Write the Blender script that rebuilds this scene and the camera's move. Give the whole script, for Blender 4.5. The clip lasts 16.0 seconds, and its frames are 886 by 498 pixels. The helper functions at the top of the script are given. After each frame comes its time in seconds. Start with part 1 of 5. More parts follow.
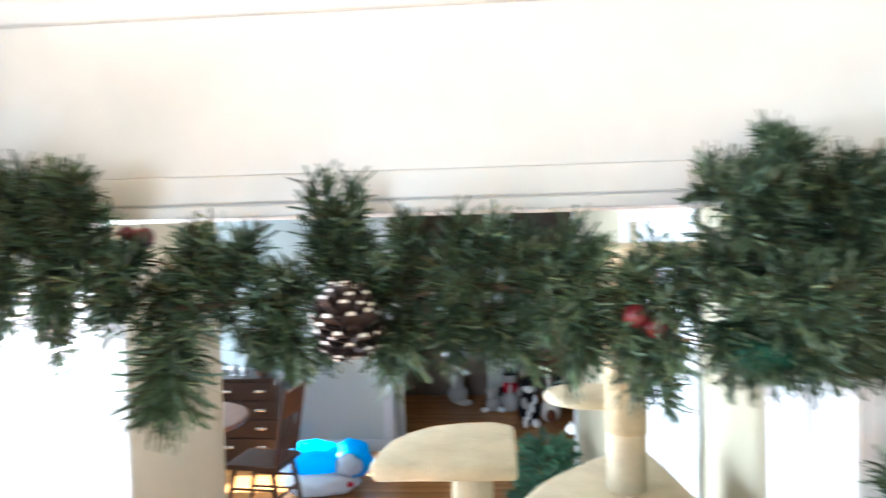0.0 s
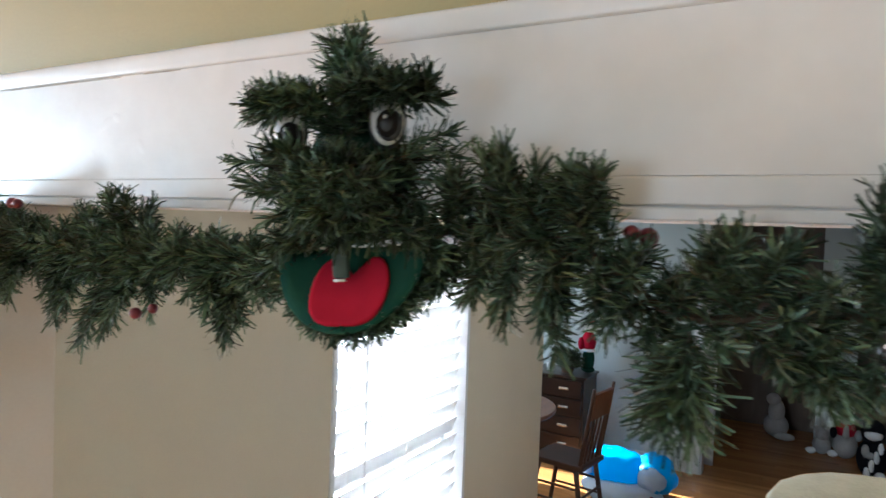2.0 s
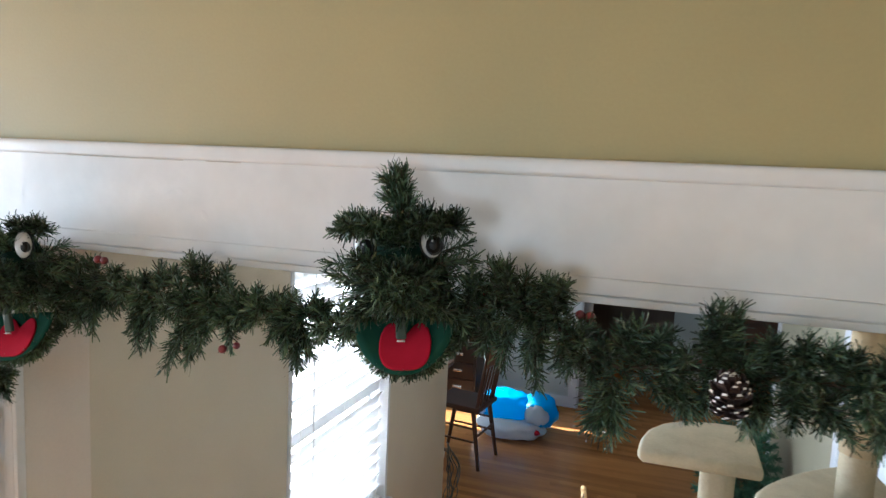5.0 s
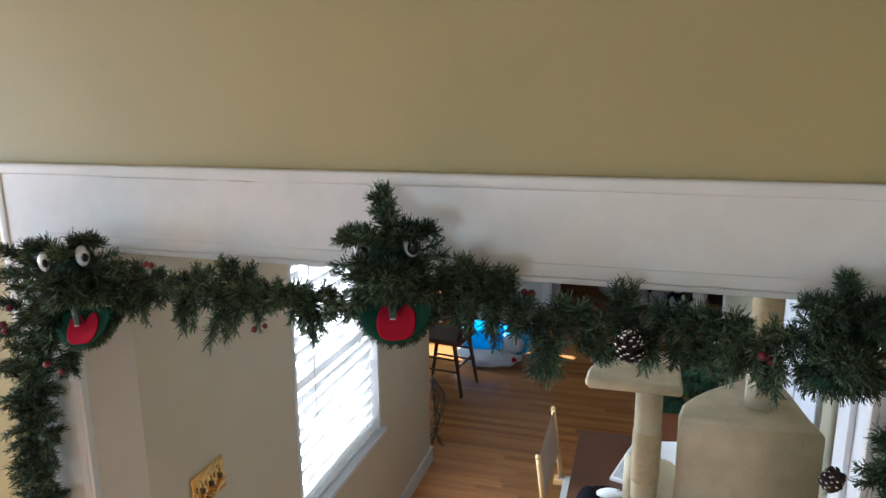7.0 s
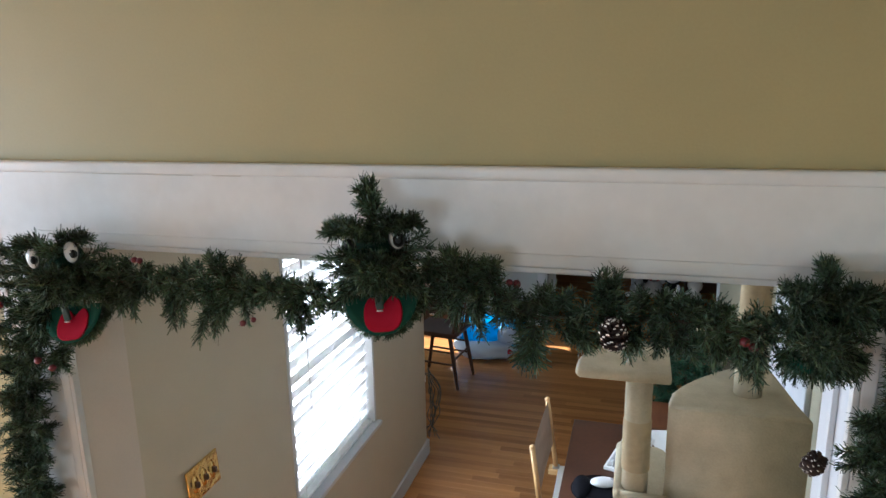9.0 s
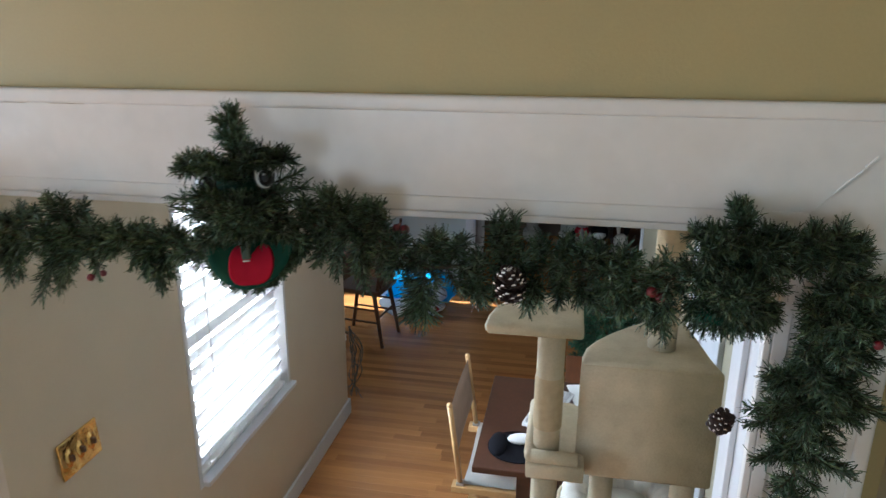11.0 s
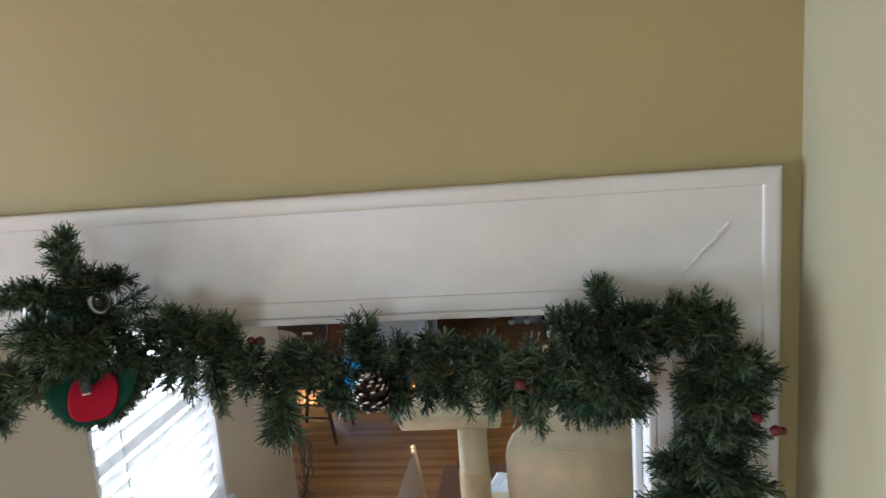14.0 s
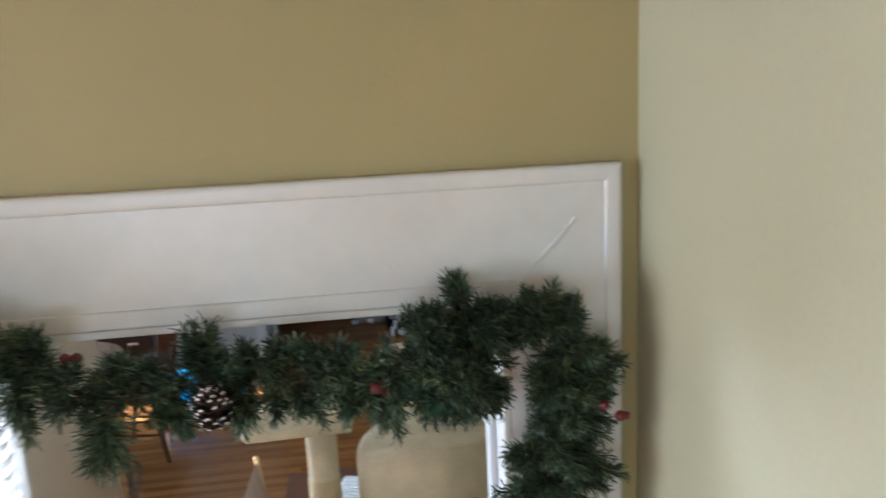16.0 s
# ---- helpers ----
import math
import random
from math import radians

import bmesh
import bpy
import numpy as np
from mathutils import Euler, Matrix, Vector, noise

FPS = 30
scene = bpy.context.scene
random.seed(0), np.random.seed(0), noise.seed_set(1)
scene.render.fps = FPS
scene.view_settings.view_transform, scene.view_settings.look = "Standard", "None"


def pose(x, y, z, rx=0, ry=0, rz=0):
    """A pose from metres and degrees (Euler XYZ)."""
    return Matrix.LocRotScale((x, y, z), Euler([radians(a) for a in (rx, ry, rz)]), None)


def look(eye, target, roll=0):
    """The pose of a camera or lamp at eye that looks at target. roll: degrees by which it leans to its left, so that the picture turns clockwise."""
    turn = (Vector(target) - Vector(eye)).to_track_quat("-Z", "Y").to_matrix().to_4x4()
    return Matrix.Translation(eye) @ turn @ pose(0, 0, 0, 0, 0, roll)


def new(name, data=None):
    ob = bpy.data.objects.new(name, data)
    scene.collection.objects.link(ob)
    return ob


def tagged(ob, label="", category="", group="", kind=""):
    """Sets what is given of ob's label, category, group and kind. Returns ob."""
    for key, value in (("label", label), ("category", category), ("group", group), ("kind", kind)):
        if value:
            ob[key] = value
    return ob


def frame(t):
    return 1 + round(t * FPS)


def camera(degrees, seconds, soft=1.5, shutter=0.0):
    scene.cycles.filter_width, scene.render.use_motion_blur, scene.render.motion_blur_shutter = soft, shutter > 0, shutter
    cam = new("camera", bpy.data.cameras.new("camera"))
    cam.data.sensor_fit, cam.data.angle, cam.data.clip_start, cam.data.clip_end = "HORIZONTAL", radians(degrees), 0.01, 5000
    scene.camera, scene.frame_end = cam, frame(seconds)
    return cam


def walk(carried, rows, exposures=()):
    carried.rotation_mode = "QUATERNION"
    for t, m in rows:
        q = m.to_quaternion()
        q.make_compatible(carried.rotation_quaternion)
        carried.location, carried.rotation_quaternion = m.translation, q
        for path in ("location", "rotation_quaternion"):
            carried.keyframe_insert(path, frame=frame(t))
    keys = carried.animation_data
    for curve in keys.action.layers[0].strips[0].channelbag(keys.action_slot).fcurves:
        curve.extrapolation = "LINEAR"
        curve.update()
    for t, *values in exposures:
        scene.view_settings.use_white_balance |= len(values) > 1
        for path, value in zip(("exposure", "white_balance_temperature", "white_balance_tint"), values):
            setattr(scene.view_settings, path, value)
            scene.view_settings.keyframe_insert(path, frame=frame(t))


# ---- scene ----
cam = camera(67.18, 16.0, soft=1.4, shutter=0.5)
# seconds, eye, yaw, pitch, roll
ROWS = [
    (0.0, 0.567, -0.599, 2.036, 4.22, -1.80, 1.55),
    (0.5, 0.511, -0.592, 2.041, 16.04, -0.79, 0.44),
    (1.0, 0.477, -0.590, 2.044, 22.24, -1.28, -0.47),
    (1.5, 0.447, -0.592, 2.041, 25.86, -1.86, -0.94),
    (2.0, 0.390, -0.602, 2.038, 29.23, -1.90, -2.03),
    (2.5, 0.304, -0.607, 2.020, 29.37, -0.49, -3.88),
    (3.0, 0.240, -0.627, 2.024, 21.34, 0.11, -4.74),
    (5.5, 0.419, -1.094, 2.301, 17.82, -8.28, -1.83),
    (6.0, 0.456, -1.186, 2.363, 14.37, -9.59, -0.76),
    (6.5, 0.466, -1.234, 2.382, 15.16, -10.93, -0.01),
    (7.0, 0.461, -1.261, 2.391, 16.62, -12.47, 0.37),
    (7.5, 0.464, -1.268, 2.394, 17.57, -13.37, 0.46),
    (8.0, 0.467, -1.269, 2.394, 17.58, -13.68, 0.56),
    (8.5, 0.478, -1.270, 2.397, 17.06, -12.64, 0.99),
    (11.0, 0.538, -1.101, 2.324, 10.90, -16.62, -0.33),
    (11.5, 0.633, -1.041, 2.351, 8.45, -15.71, 2.42),
    (12.0, 0.696, -1.031, 2.336, 9.31, -12.71, 4.31),
    (12.5, 0.670, -1.028, 2.341, 11.49, -11.48, 5.95),
    (13.0, 0.675, -1.012, 2.343, 11.99, -10.80, 5.89),
    (13.5, 0.683, -1.018, 2.339, 11.17, -10.28, 5.52),
    (14.0, 0.698, -1.011, 2.339, 6.74, -10.13, 4.38),
    (14.5, 0.693, -1.009, 2.345, 5.62, -9.56, 4.05),
    (15.0, 0.704, -1.011, 2.344, 4.10, -9.05, 3.44),
    (15.5, 0.702, -1.001, 2.338, 2.06, -8.97, 3.60),
    (16.0, 0.680, -0.969, 2.330, -6.87, -11.08, 2.94),
]
KELVIN, TINT = 5600, 8
EXPOSURES = [(0.0, 4.15), (0.5, 3.68), (1.0, 3.14), (1.5, 2.92), (2.5, 3.03), (3.0, 3.12), (5.5, 2.65), (8.5, 2.40), (11.0, 2.43), (12.0, 2.45), (14.0, 2.70), (16.0, 2.82)]
walk(cam, [(t, pose(x, y, z, 90 + pitch, roll, yaw)) for t, x, y, z, yaw, pitch, roll in ROWS], [(t, stops, KELVIN, TINT) for t, stops in EXPOSURES])

# ---- world, sun, window light and added fill ----
SUN_UP, SUN_TURN = 30.0, 2.0
world = bpy.data.worlds.new("sky")
scene.world = world
world.use_nodes = True
sky = world.node_tree.nodes.new("ShaderNodeTexSky")
sky.sky_type, sky.sun_disc = "NISHITA", False
sky.sun_elevation, sky.sun_rotation = radians(SUN_UP), radians(270)
world.node_tree.links.new(sky.outputs[0], world.node_tree.nodes["Background"].inputs[0])
world.node_tree.nodes["Background"].inputs[1].default_value = 0.05

sun = new("sun", bpy.data.lights.new("sun", "SUN"))
sun.data.energy, sun.data.angle, sun.data.color = 5.0, radians(0.5), (1.0, 0.94, 0.86)
sun.matrix_world = look((-10 * math.cos(radians(SUN_UP)), -10 * math.sin(radians(SUN_TURN)), 10 * math.sin(radians(SUN_UP))), (0, 0, 0))


def area_light(name, eye, target, wide, high, power, color):
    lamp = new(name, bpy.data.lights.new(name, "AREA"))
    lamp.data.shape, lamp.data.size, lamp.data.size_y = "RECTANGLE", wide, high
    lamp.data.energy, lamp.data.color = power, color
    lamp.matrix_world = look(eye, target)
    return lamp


area_light("sky_light_front_room", (-5.17, -1.75, 1.85), (0, -1.75, 1.85), 2.5, 1.5, 37.0, (0.74, 0.88, 1.0))
# Added fill from behind the camera; no window is known there.
area_light("fill_light_behind_camera", (-1.6, -7.17, 1.55), (-1.6, 0, 1.55), 2.4, 1.5, 13.0, (0.78, 0.9, 1.0))
area_light("sky_light_blinds", (-0.74, 1.37, 1.3), (1, 1.37, 1.2), 0.8, 1.2, 7.2, (0.86, 0.93, 1.0))
area_light("sky_light_far_room", (-3.1, 4.6, 1.35), (0, 4.6, 1.0), 0.4, 1.1, 5.0, (0.8, 0.92, 1.0))

# ---- materials ----


def nodes_of(name):
    m = bpy.data.materials.new(name)
    m.use_nodes = True
    t = m.node_tree
    return m, t, t.nodes["Principled BSDF"]


def add(t, kind, **values):
    n = t.nodes.new(kind)
    for k, v in values.items():
        n.inputs[k].default_value = v
    return n


def surface(name, color, rough=0.6, vary=0.12, scale=6.0, grain=220.0, bump=0.08, metal=0.0, stretch=(1, 1, 1), piece=0.0, dirt=0.0, dirt_color=(0.25, 0.2, 0.12), coat=0.0):
    """Paint, cloth, wood or metal: blotches at a large scale, grain at a small one, a fine relief."""
    m, t, p = nodes_of(name)
    place = t.nodes.new("ShaderNodeNewGeometry")
    mapped = add(t, "ShaderNodeMapping", Scale=stretch)
    t.links.new(place.outputs["Position"], mapped.inputs["Vector"])
    big, small = add(t, "ShaderNodeTexNoise", Scale=scale, Detail=4.0), add(t, "ShaderNodeTexNoise", Scale=grain, Detail=3.0)
    for n in (big, small):
        t.links.new(mapped.outputs[0], n.inputs["Vector"])
    total = t.nodes.new("ShaderNodeMath")
    total.operation = "MULTIPLY_ADD"
    t.links.new(small.outputs["Fac"], total.inputs[0])
    total.inputs[1].default_value = 0.5
    t.links.new(big.outputs["Fac"], total.inputs[2])
    last = total.outputs[0]
    if piece:
        info = t.nodes.new("ShaderNodeObjectInfo")
        more = t.nodes.new("ShaderNodeMath")
        more.operation = "MULTIPLY_ADD"
        t.links.new(info.outputs["Random"], more.inputs[0])
        more.inputs[1].default_value = piece
        t.links.new(last, more.inputs[2])
        isl = t.nodes.new("ShaderNodeMath")
        isl.operation = "MULTIPLY_ADD"
        t.links.new(place.outputs["Random Per Island"], isl.inputs[0])
        isl.inputs[1].default_value = piece
        t.links.new(more.outputs[0], isl.inputs[2])
        last = isl.outputs[0]
    ramp = t.nodes.new("ShaderNodeMapRange")
    ramp.inputs[1].default_value, ramp.inputs[2].default_value = 0.45, 1.05 + 2 * piece
    ramp.inputs[3].default_value, ramp.inputs[4].default_value = 1 - vary, 1 + vary
    t.links.new(last, ramp.inputs[0])
    tint = t.nodes.new("ShaderNodeVectorMath")
    tint.operation = "SCALE"
    tint.inputs[0].default_value = color
    t.links.new(ramp.outputs[0], tint.inputs["Scale"])
    out = tint.outputs[0]
    if dirt:
        spots = add(t, "ShaderNodeTexNoise", Scale=scale * 0.7, Detail=6.0, Roughness=0.7)
        t.links.new(place.outputs["Position"], spots.inputs["Vector"])
        fade = t.nodes.new("ShaderNodeMapRange")
        fade.inputs[1].default_value, fade.inputs[2].default_value, fade.inputs[4].default_value = 0.58, 0.75, dirt
        t.links.new(spots.outputs["Fac"], fade.inputs[0])
        mix = t.nodes.new("ShaderNodeMix")
        mix.data_type = "RGBA"
        mix.inputs[7].default_value = (*dirt_color, 1)
        t.links.new(fade.outputs[0], mix.inputs[0])
        t.links.new(out, mix.inputs[6])
        out = mix.outputs[2]
    t.links.new(out, p.inputs["Base Color"])
    p.inputs["Roughness"].default_value, p.inputs["Metallic"].default_value = rough, metal
    p.inputs["Coat Weight"].default_value = coat
    p.inputs["Specular IOR Level"].default_value = 0.5 if rough < 0.85 else 0.12
    if bump:
        b = add(t, "ShaderNodeBump", Strength=bump, Distance=0.002)
        t.links.new(total.outputs[0], b.inputs["Height"])
        t.links.new(b.outputs[0], p.inputs["Normal"])
    return m


def needles(name, stops):
    """Cut plastic strips, each strip its own green."""
    m, t, p = nodes_of(name)
    place, info = t.nodes.new("ShaderNodeNewGeometry"), t.nodes.new("ShaderNodeObjectInfo")
    ramp = t.nodes.new("ShaderNodeValToRGB")
    while len(ramp.color_ramp.elements) < len(stops):
        ramp.color_ramp.elements.new(0.5)
    for e, (at, c) in zip(ramp.color_ramp.elements, stops):
        e.position, e.color = at, (*c, 1)
    t.links.new(place.outputs["Random Per Island"], ramp.inputs[0])
    shade = t.nodes.new("ShaderNodeMapRange")
    shade.inputs[3].default_value, shade.inputs[4].default_value = 0.62, 1.6
    t.links.new(info.outputs["Random"], shade.inputs[0])
    tint = t.nodes.new("ShaderNodeVectorMath")
    tint.operation = "SCALE"
    t.links.new(ramp.outputs[0], tint.inputs[0])
    t.links.new(shade.outputs[0], tint.inputs["Scale"])
    t.links.new(tint.outputs[0], p.inputs["Base Color"])
    p.inputs["Roughness"].default_value = 0.5
    p.inputs["Specular IOR Level"].default_value = 0.24
    return m


def sheer(name, color, through_color, share):
    """Thin white plastic that lets light through."""
    m, t, p = nodes_of(name)
    p.inputs["Base Color"].default_value, p.inputs["Roughness"].default_value = (*color, 1), 0.45
    thin = add(t, "ShaderNodeBsdfTranslucent", Color=(*through_color, 1))
    mix = add(t, "ShaderNodeMixShader", Fac=share)
    t.links.new(p.outputs[0], mix.inputs[1])
    t.links.new(thin.outputs[0], mix.inputs[2])
    t.links.new(mix.outputs[0], t.nodes["Material Output"].inputs[0])
    return m


def glow(name, color, strength):
    m, t, p = nodes_of(name)
    p.inputs["Base Color"].default_value = (0, 0, 0, 1)
    p.inputs["Emission Color"].default_value, p.inputs["Emission Strength"].default_value = (*color, 1), strength
    return m


TAN = surface("tan_wall_paint", (0.338, 0.278, 0.127), 0.58, 0.06, 3.0, 160.0, 0.3)
BEIGE = surface("beige_wall_paint", (0.51, 0.45, 0.345), 0.62, 0.05, 3.0, 300.0, 0.12)
# Lit version of the tan paint: the side wall's stronger light is in the colour.
TAN_LIT = surface("tan_wall_paint_lit", (0.37, 0.355, 0.245), 0.65, 0.06, 3.0, 160.0, 0.35)
CREAM = surface("cream_wall_paint", (0.34, 0.31, 0.215), 0.6, 0.05, 3.0, 300.0, 0.1)
GREYWALL = surface("pale_grey_wall_paint", (0.43, 0.475, 0.465), 0.65, 0.05, 3.0, 300.0, 0.1)
WHITE = surface("white_gloss_trim_paint", (0.61, 0.598, 0.582), 0.31, 0.06, 9.0, 34.0, 0.65, dirt=0.16, dirt_color=(0.55, 0.5, 0.38))
WHITE2 = surface("white_door_paint", (0.56, 0.575, 0.60), 0.45, 0.04, 5.0, 160.0, 0.08)
# White like the right jamb; the beige puts its weaker light into the colour.
JAMB_SHADED = surface("white_jamb_paint_shaded", (0.52, 0.46, 0.40), 0.5, 0.05, 6.0, 160.0, 0.1)
CEIL = surface("white_ceiling_paint", (0.75, 0.74, 0.7), 0.8, 0.04, 3.0, 260.0, 0.15)
CRACK = surface("old_paint_crack", (0.36, 0.31, 0.25), 0.8, 0.3, 90.0, 400.0, 0.1)
OAK = surface("honey_oak_boards", (0.375, 0.165, 0.053), 0.22, 0.56, 3.0, 34.0, 0.06, stretch=(0.5, 7, 7), piece=0.6)
# Unseen front floor; its brown is picked to tint the bounced light.
BOUNCE_FLOOR = surface("warm_bounce_floor", (0.405, 0.205, 0.083), 0.95, 0.12, 8.0, 300.0, 0.6)
GAP = surface("dark_joint", (0.16, 0.075, 0.028), 0.9, 0.1)
DARKWOOD = surface("dark_stained_wood", (0.075, 0.029, 0.014), 0.42, 0.3, 5.0, 50.0, 0.08, stretch=(1, 1, 6))
REDWOOD = surface("reddish_brown_wood", (0.19, 0.07, 0.03), 0.4, 0.25, 5.0, 60.0, 0.06, stretch=(6, 1, 1))
MAPLE = surface("pale_maple", (0.52, 0.31, 0.125), 0.45, 0.15, 8.0, 80.0, 0.05)
PLUSH = surface("beige_plush_carpet", (0.455, 0.395, 0.28), 0.95, 0.13, 16.0, 150.0, 1.0, dirt=0.22, dirt_color=(0.25, 0.19, 0.12))
SISAL = surface("tan_sisal_rope", (0.42, 0.335, 0.21), 0.9, 0.14, 40.0, 600.0, 0.7)
CANVAS = surface("taupe_canvas", (0.34, 0.26, 0.2), 0.9, 0.08, 20.0, 900.0, 0.3)
WHITECLOTH = surface("white_canvas", (0.75, 0.73, 0.68), 0.9, 0.06, 20.0, 900.0, 0.3)
BRASS = surface("polished_brass", (0.78, 0.50, 0.17), 0.07, 0.35, 16.0, 40.0, 0.5, metal=1.0)
NICKEL = surface("polished_nickel", (0.93, 0.91, 0.87), 0.25, 0.1, 30.0, 60.0, 0.2, metal=1.0)
STEEL = surface("dull_steel", (0.5, 0.5, 0.5), 0.35, 0.1, 30.0, 200.0, 0.05, metal=1.0)
BLACK = surface("black_plastic", (0.015, 0.015, 0.017), 0.4, 0.15, 30.0, 300.0, 0.05)
CABLE = surface("dark_grey_cable", (0.075, 0.075, 0.065), 0.5, 0.15, 30.0, 300.0, 0.05)
BLACKCLOTH = surface("black_cloth", (0.008, 0.008, 0.011), 0.9, 0.2, 30.0, 500.0, 0.3)
# Grey plush, and white plush darkened to suit the dim hall.
GREY_DIM_FUR = surface("grey_and_dimmed_white_plush", (0.36, 0.35, 0.34), 0.95, 0.1, 30.0, 300.0, 0.5)
DARKBROWN = surface("reddish_brown_plush", (0.13, 0.045, 0.025), 0.95, 0.15, 30.0, 300.0, 0.5)
PALE = surface("white_plastic", (0.78, 0.78, 0.78), 0.4, 0.03, 30.0, 300.0, 0.03)
GREYKEYS = surface("grey_keys", (0.5, 0.51, 0.52), 0.5, 0.05, 30.0, 300.0, 0.03)
PAPER = surface("white_paper", (0.8, 0.8, 0.78), 0.9, 0.03, 20.0, 300.0, 0.03)
# Eye white toned down to grey, for the shade under the brows.
EYEWHITE = surface("white_eye_plastic", (0.52, 0.51, 0.49), 0.22, 0.03, 40.0, 300.0, 0.02)
EYEDARK = surface("dark_iris_plastic", (0.005, 0.005, 0.005), 0.5, 0.2, 90.0, 300.0, 0.02)
EYEGREY = surface("dark_brown_iris_plastic", (0.012, 0.009, 0.008), 0.86, 0.2, 90.0, 300.0, 0.02)
RED = surface("red_felt", (0.37, 0.009, 0.028), 0.95, 0.1, 40.0, 900.0, 0.3)
GREENFELT = surface("dark_green_felt", (0.014, 0.058, 0.038), 0.95, 0.15, 40.0, 900.0, 0.3)
BERRY = surface("red_berry_lacquer", (0.115, 0.004, 0.010), 0.36, 0.25, 60.0, 300.0, 0.05)
CONE = surface("brown_cone_scale", (0.024, 0.0085, 0.006), 0.7, 0.3, 80.0, 500.0, 0.2)
SNOWTIP = surface("white_painted_tip", (0.6, 0.57, 0.54), 0.8, 0.1, 120.0, 500.0, 0.2)
WIRE = surface("brown_wire", (0.06, 0.035, 0.018), 0.7, 0.2)
BACKFUR = surface("dark_green_backing", (0.012, 0.03, 0.018), 0.95, 0.3, 60.0, 500.0, 0.5)
NEEDLE = needles("pine_needle_strips", [(0.0, (0.012, 0.020, 0.012)), (0.16, (0.036, 0.032, 0.016)), (0.34, (0.024, 0.046, 0.025)), (0.6, (0.052, 0.086, 0.044)), (0.82, (0.084, 0.114, 0.056)), (0.93, (0.080, 0.130, 0.096)), (1.0, (0.14, 0.165, 0.115))])
HINGE = surface("dark_green_webbing", (0.03, 0.05, 0.04), 0.8, 0.2, 60.0, 500.0, 0.2)
PINE2 = needles("green_tree_needles", [(0.0, (0.012, 0.04, 0.022)), (0.5, (0.032, 0.09, 0.05)), (1.0, (0.07, 0.15, 0.08))])
SLAT = sheer("white_blind_slat", (0.62, 0.63, 0.64), (0.8, 0.83, 0.86), 0.12)
DAYLIGHT = glow("bright_overcast_daylight", (0.95, 0.98, 1.0), 3.2)
BLUEVINYL = sheer("blue_inflatable_nylon", (0.012, 0.33, 0.64), (0.04, 0.58, 0.95), 0.45)
EBONY = surface("almost_black_wood", (0.024, 0.0105, 0.0065), 0.34, 0.25, 5.0, 50.0, 0.08, stretch=(1, 1, 6))
# White nylon of the base, also used for painted sun glare.
WHITE_GLARE_VINYL = sheer("white_nylon_and_sun_glare", (0.66, 0.69, 0.72), (0.7, 0.76, 0.82), 0.4)
# Brown hall wall with the dimness of the hall put into its colour.
DIMWALL = surface("dimmed_brown_hall_wall", (0.1, 0.068, 0.05), 0.6, 0.25, 4.0, 80.0, 0.1, stretch=(5, 5, 1))
GLASS, gt, gp = nodes_of("window_glass")
gp.inputs["Transmission Weight"].default_value, gp.inputs["Roughness"].default_value, gp.inputs["IOR"].default_value = 1.0, 0.0, 1.45

# ---- mesh helpers ----


def obj(name, bm, material, parent=None, label="", smooth=False):
    me = bpy.data.meshes.new(name)
    bm.to_mesh(me)
    bm.free()
    for m in material if isinstance(material, (list, tuple)) else (material,):
        me.materials.append(m)
    if smooth:
        me.polygons.foreach_set("use_smooth", [True] * len(me.polygons))
    ob = new(name, me)
    if parent is not None:
        ob.parent = parent
    if label:
        ob["label"] = label
    return ob


def part(name, bm, material, parent, label="", smooth=False):
    return obj(name, bm, material, parent, label, smooth)


def thing(name, label, category, group="", kind=""):
    return tagged(new(name), label, category, group, kind)


def box(bm, lo, hi, bevel=0.0, turn=None, mat=0):
    made = bmesh.ops.create_cube(bm, size=1.0)
    vs = made["verts"]
    for v in vs:
        v.co = Vector([(a + b) / 2 + c * (b - a) for a, b, c in zip(lo, hi, v.co)])
    faces = {f for v in vs for f in v.link_faces}
    if bevel:
        edges = list({e for f in faces for e in f.edges})
        cut = bmesh.ops.bevel(bm, geom=edges, offset=bevel, segments=2, affect="EDGES", profile=0.6)
        vs = list({v for f in cut["faces"] for v in f.verts} | {v for v in vs if v.is_valid})
        faces = {f for v in vs for f in v.link_faces}
    for f in faces:
        f.material_index = mat
    if turn is not None:
        bmesh.ops.transform(bm, matrix=turn, verts=vs)
    return vs


def boxes(*items, bevel=0.002):
    bm = bmesh.new()
    for lo, hi in items:
        box(bm, lo, hi, bevel)
    return bm


def rod(bm, a, b, r0, r1=None, sides=10, mat=0):
    a, b = Vector(a), Vector(b)
    turn = Matrix.Translation((a + b) / 2) @ (b - a).to_track_quat("Z", "Y").to_matrix().to_4x4()
    made = bmesh.ops.create_cone(bm, cap_ends=True, segments=sides, radius1=r0, radius2=r0 if r1 is None else r1, depth=(b - a).length, matrix=turn)
    for f in {f for v in made["verts"] for f in v.link_faces}:
        f.material_index = mat
    return made["verts"]


def ball(bm, c, r, u=14, v=10, mat=0):
    made = bmesh.ops.create_uvsphere(bm, u_segments=u, v_segments=v, radius=1.0)
    r = (r, r, r) if isinstance(r, (int, float)) else r
    for w in made["verts"]:
        w.co = Vector([a + b * q for a, b, q in zip(c, w.co, r)])
    for f in {f for w in made["verts"] for f in w.link_faces}:
        f.material_index = mat
    return made["verts"]


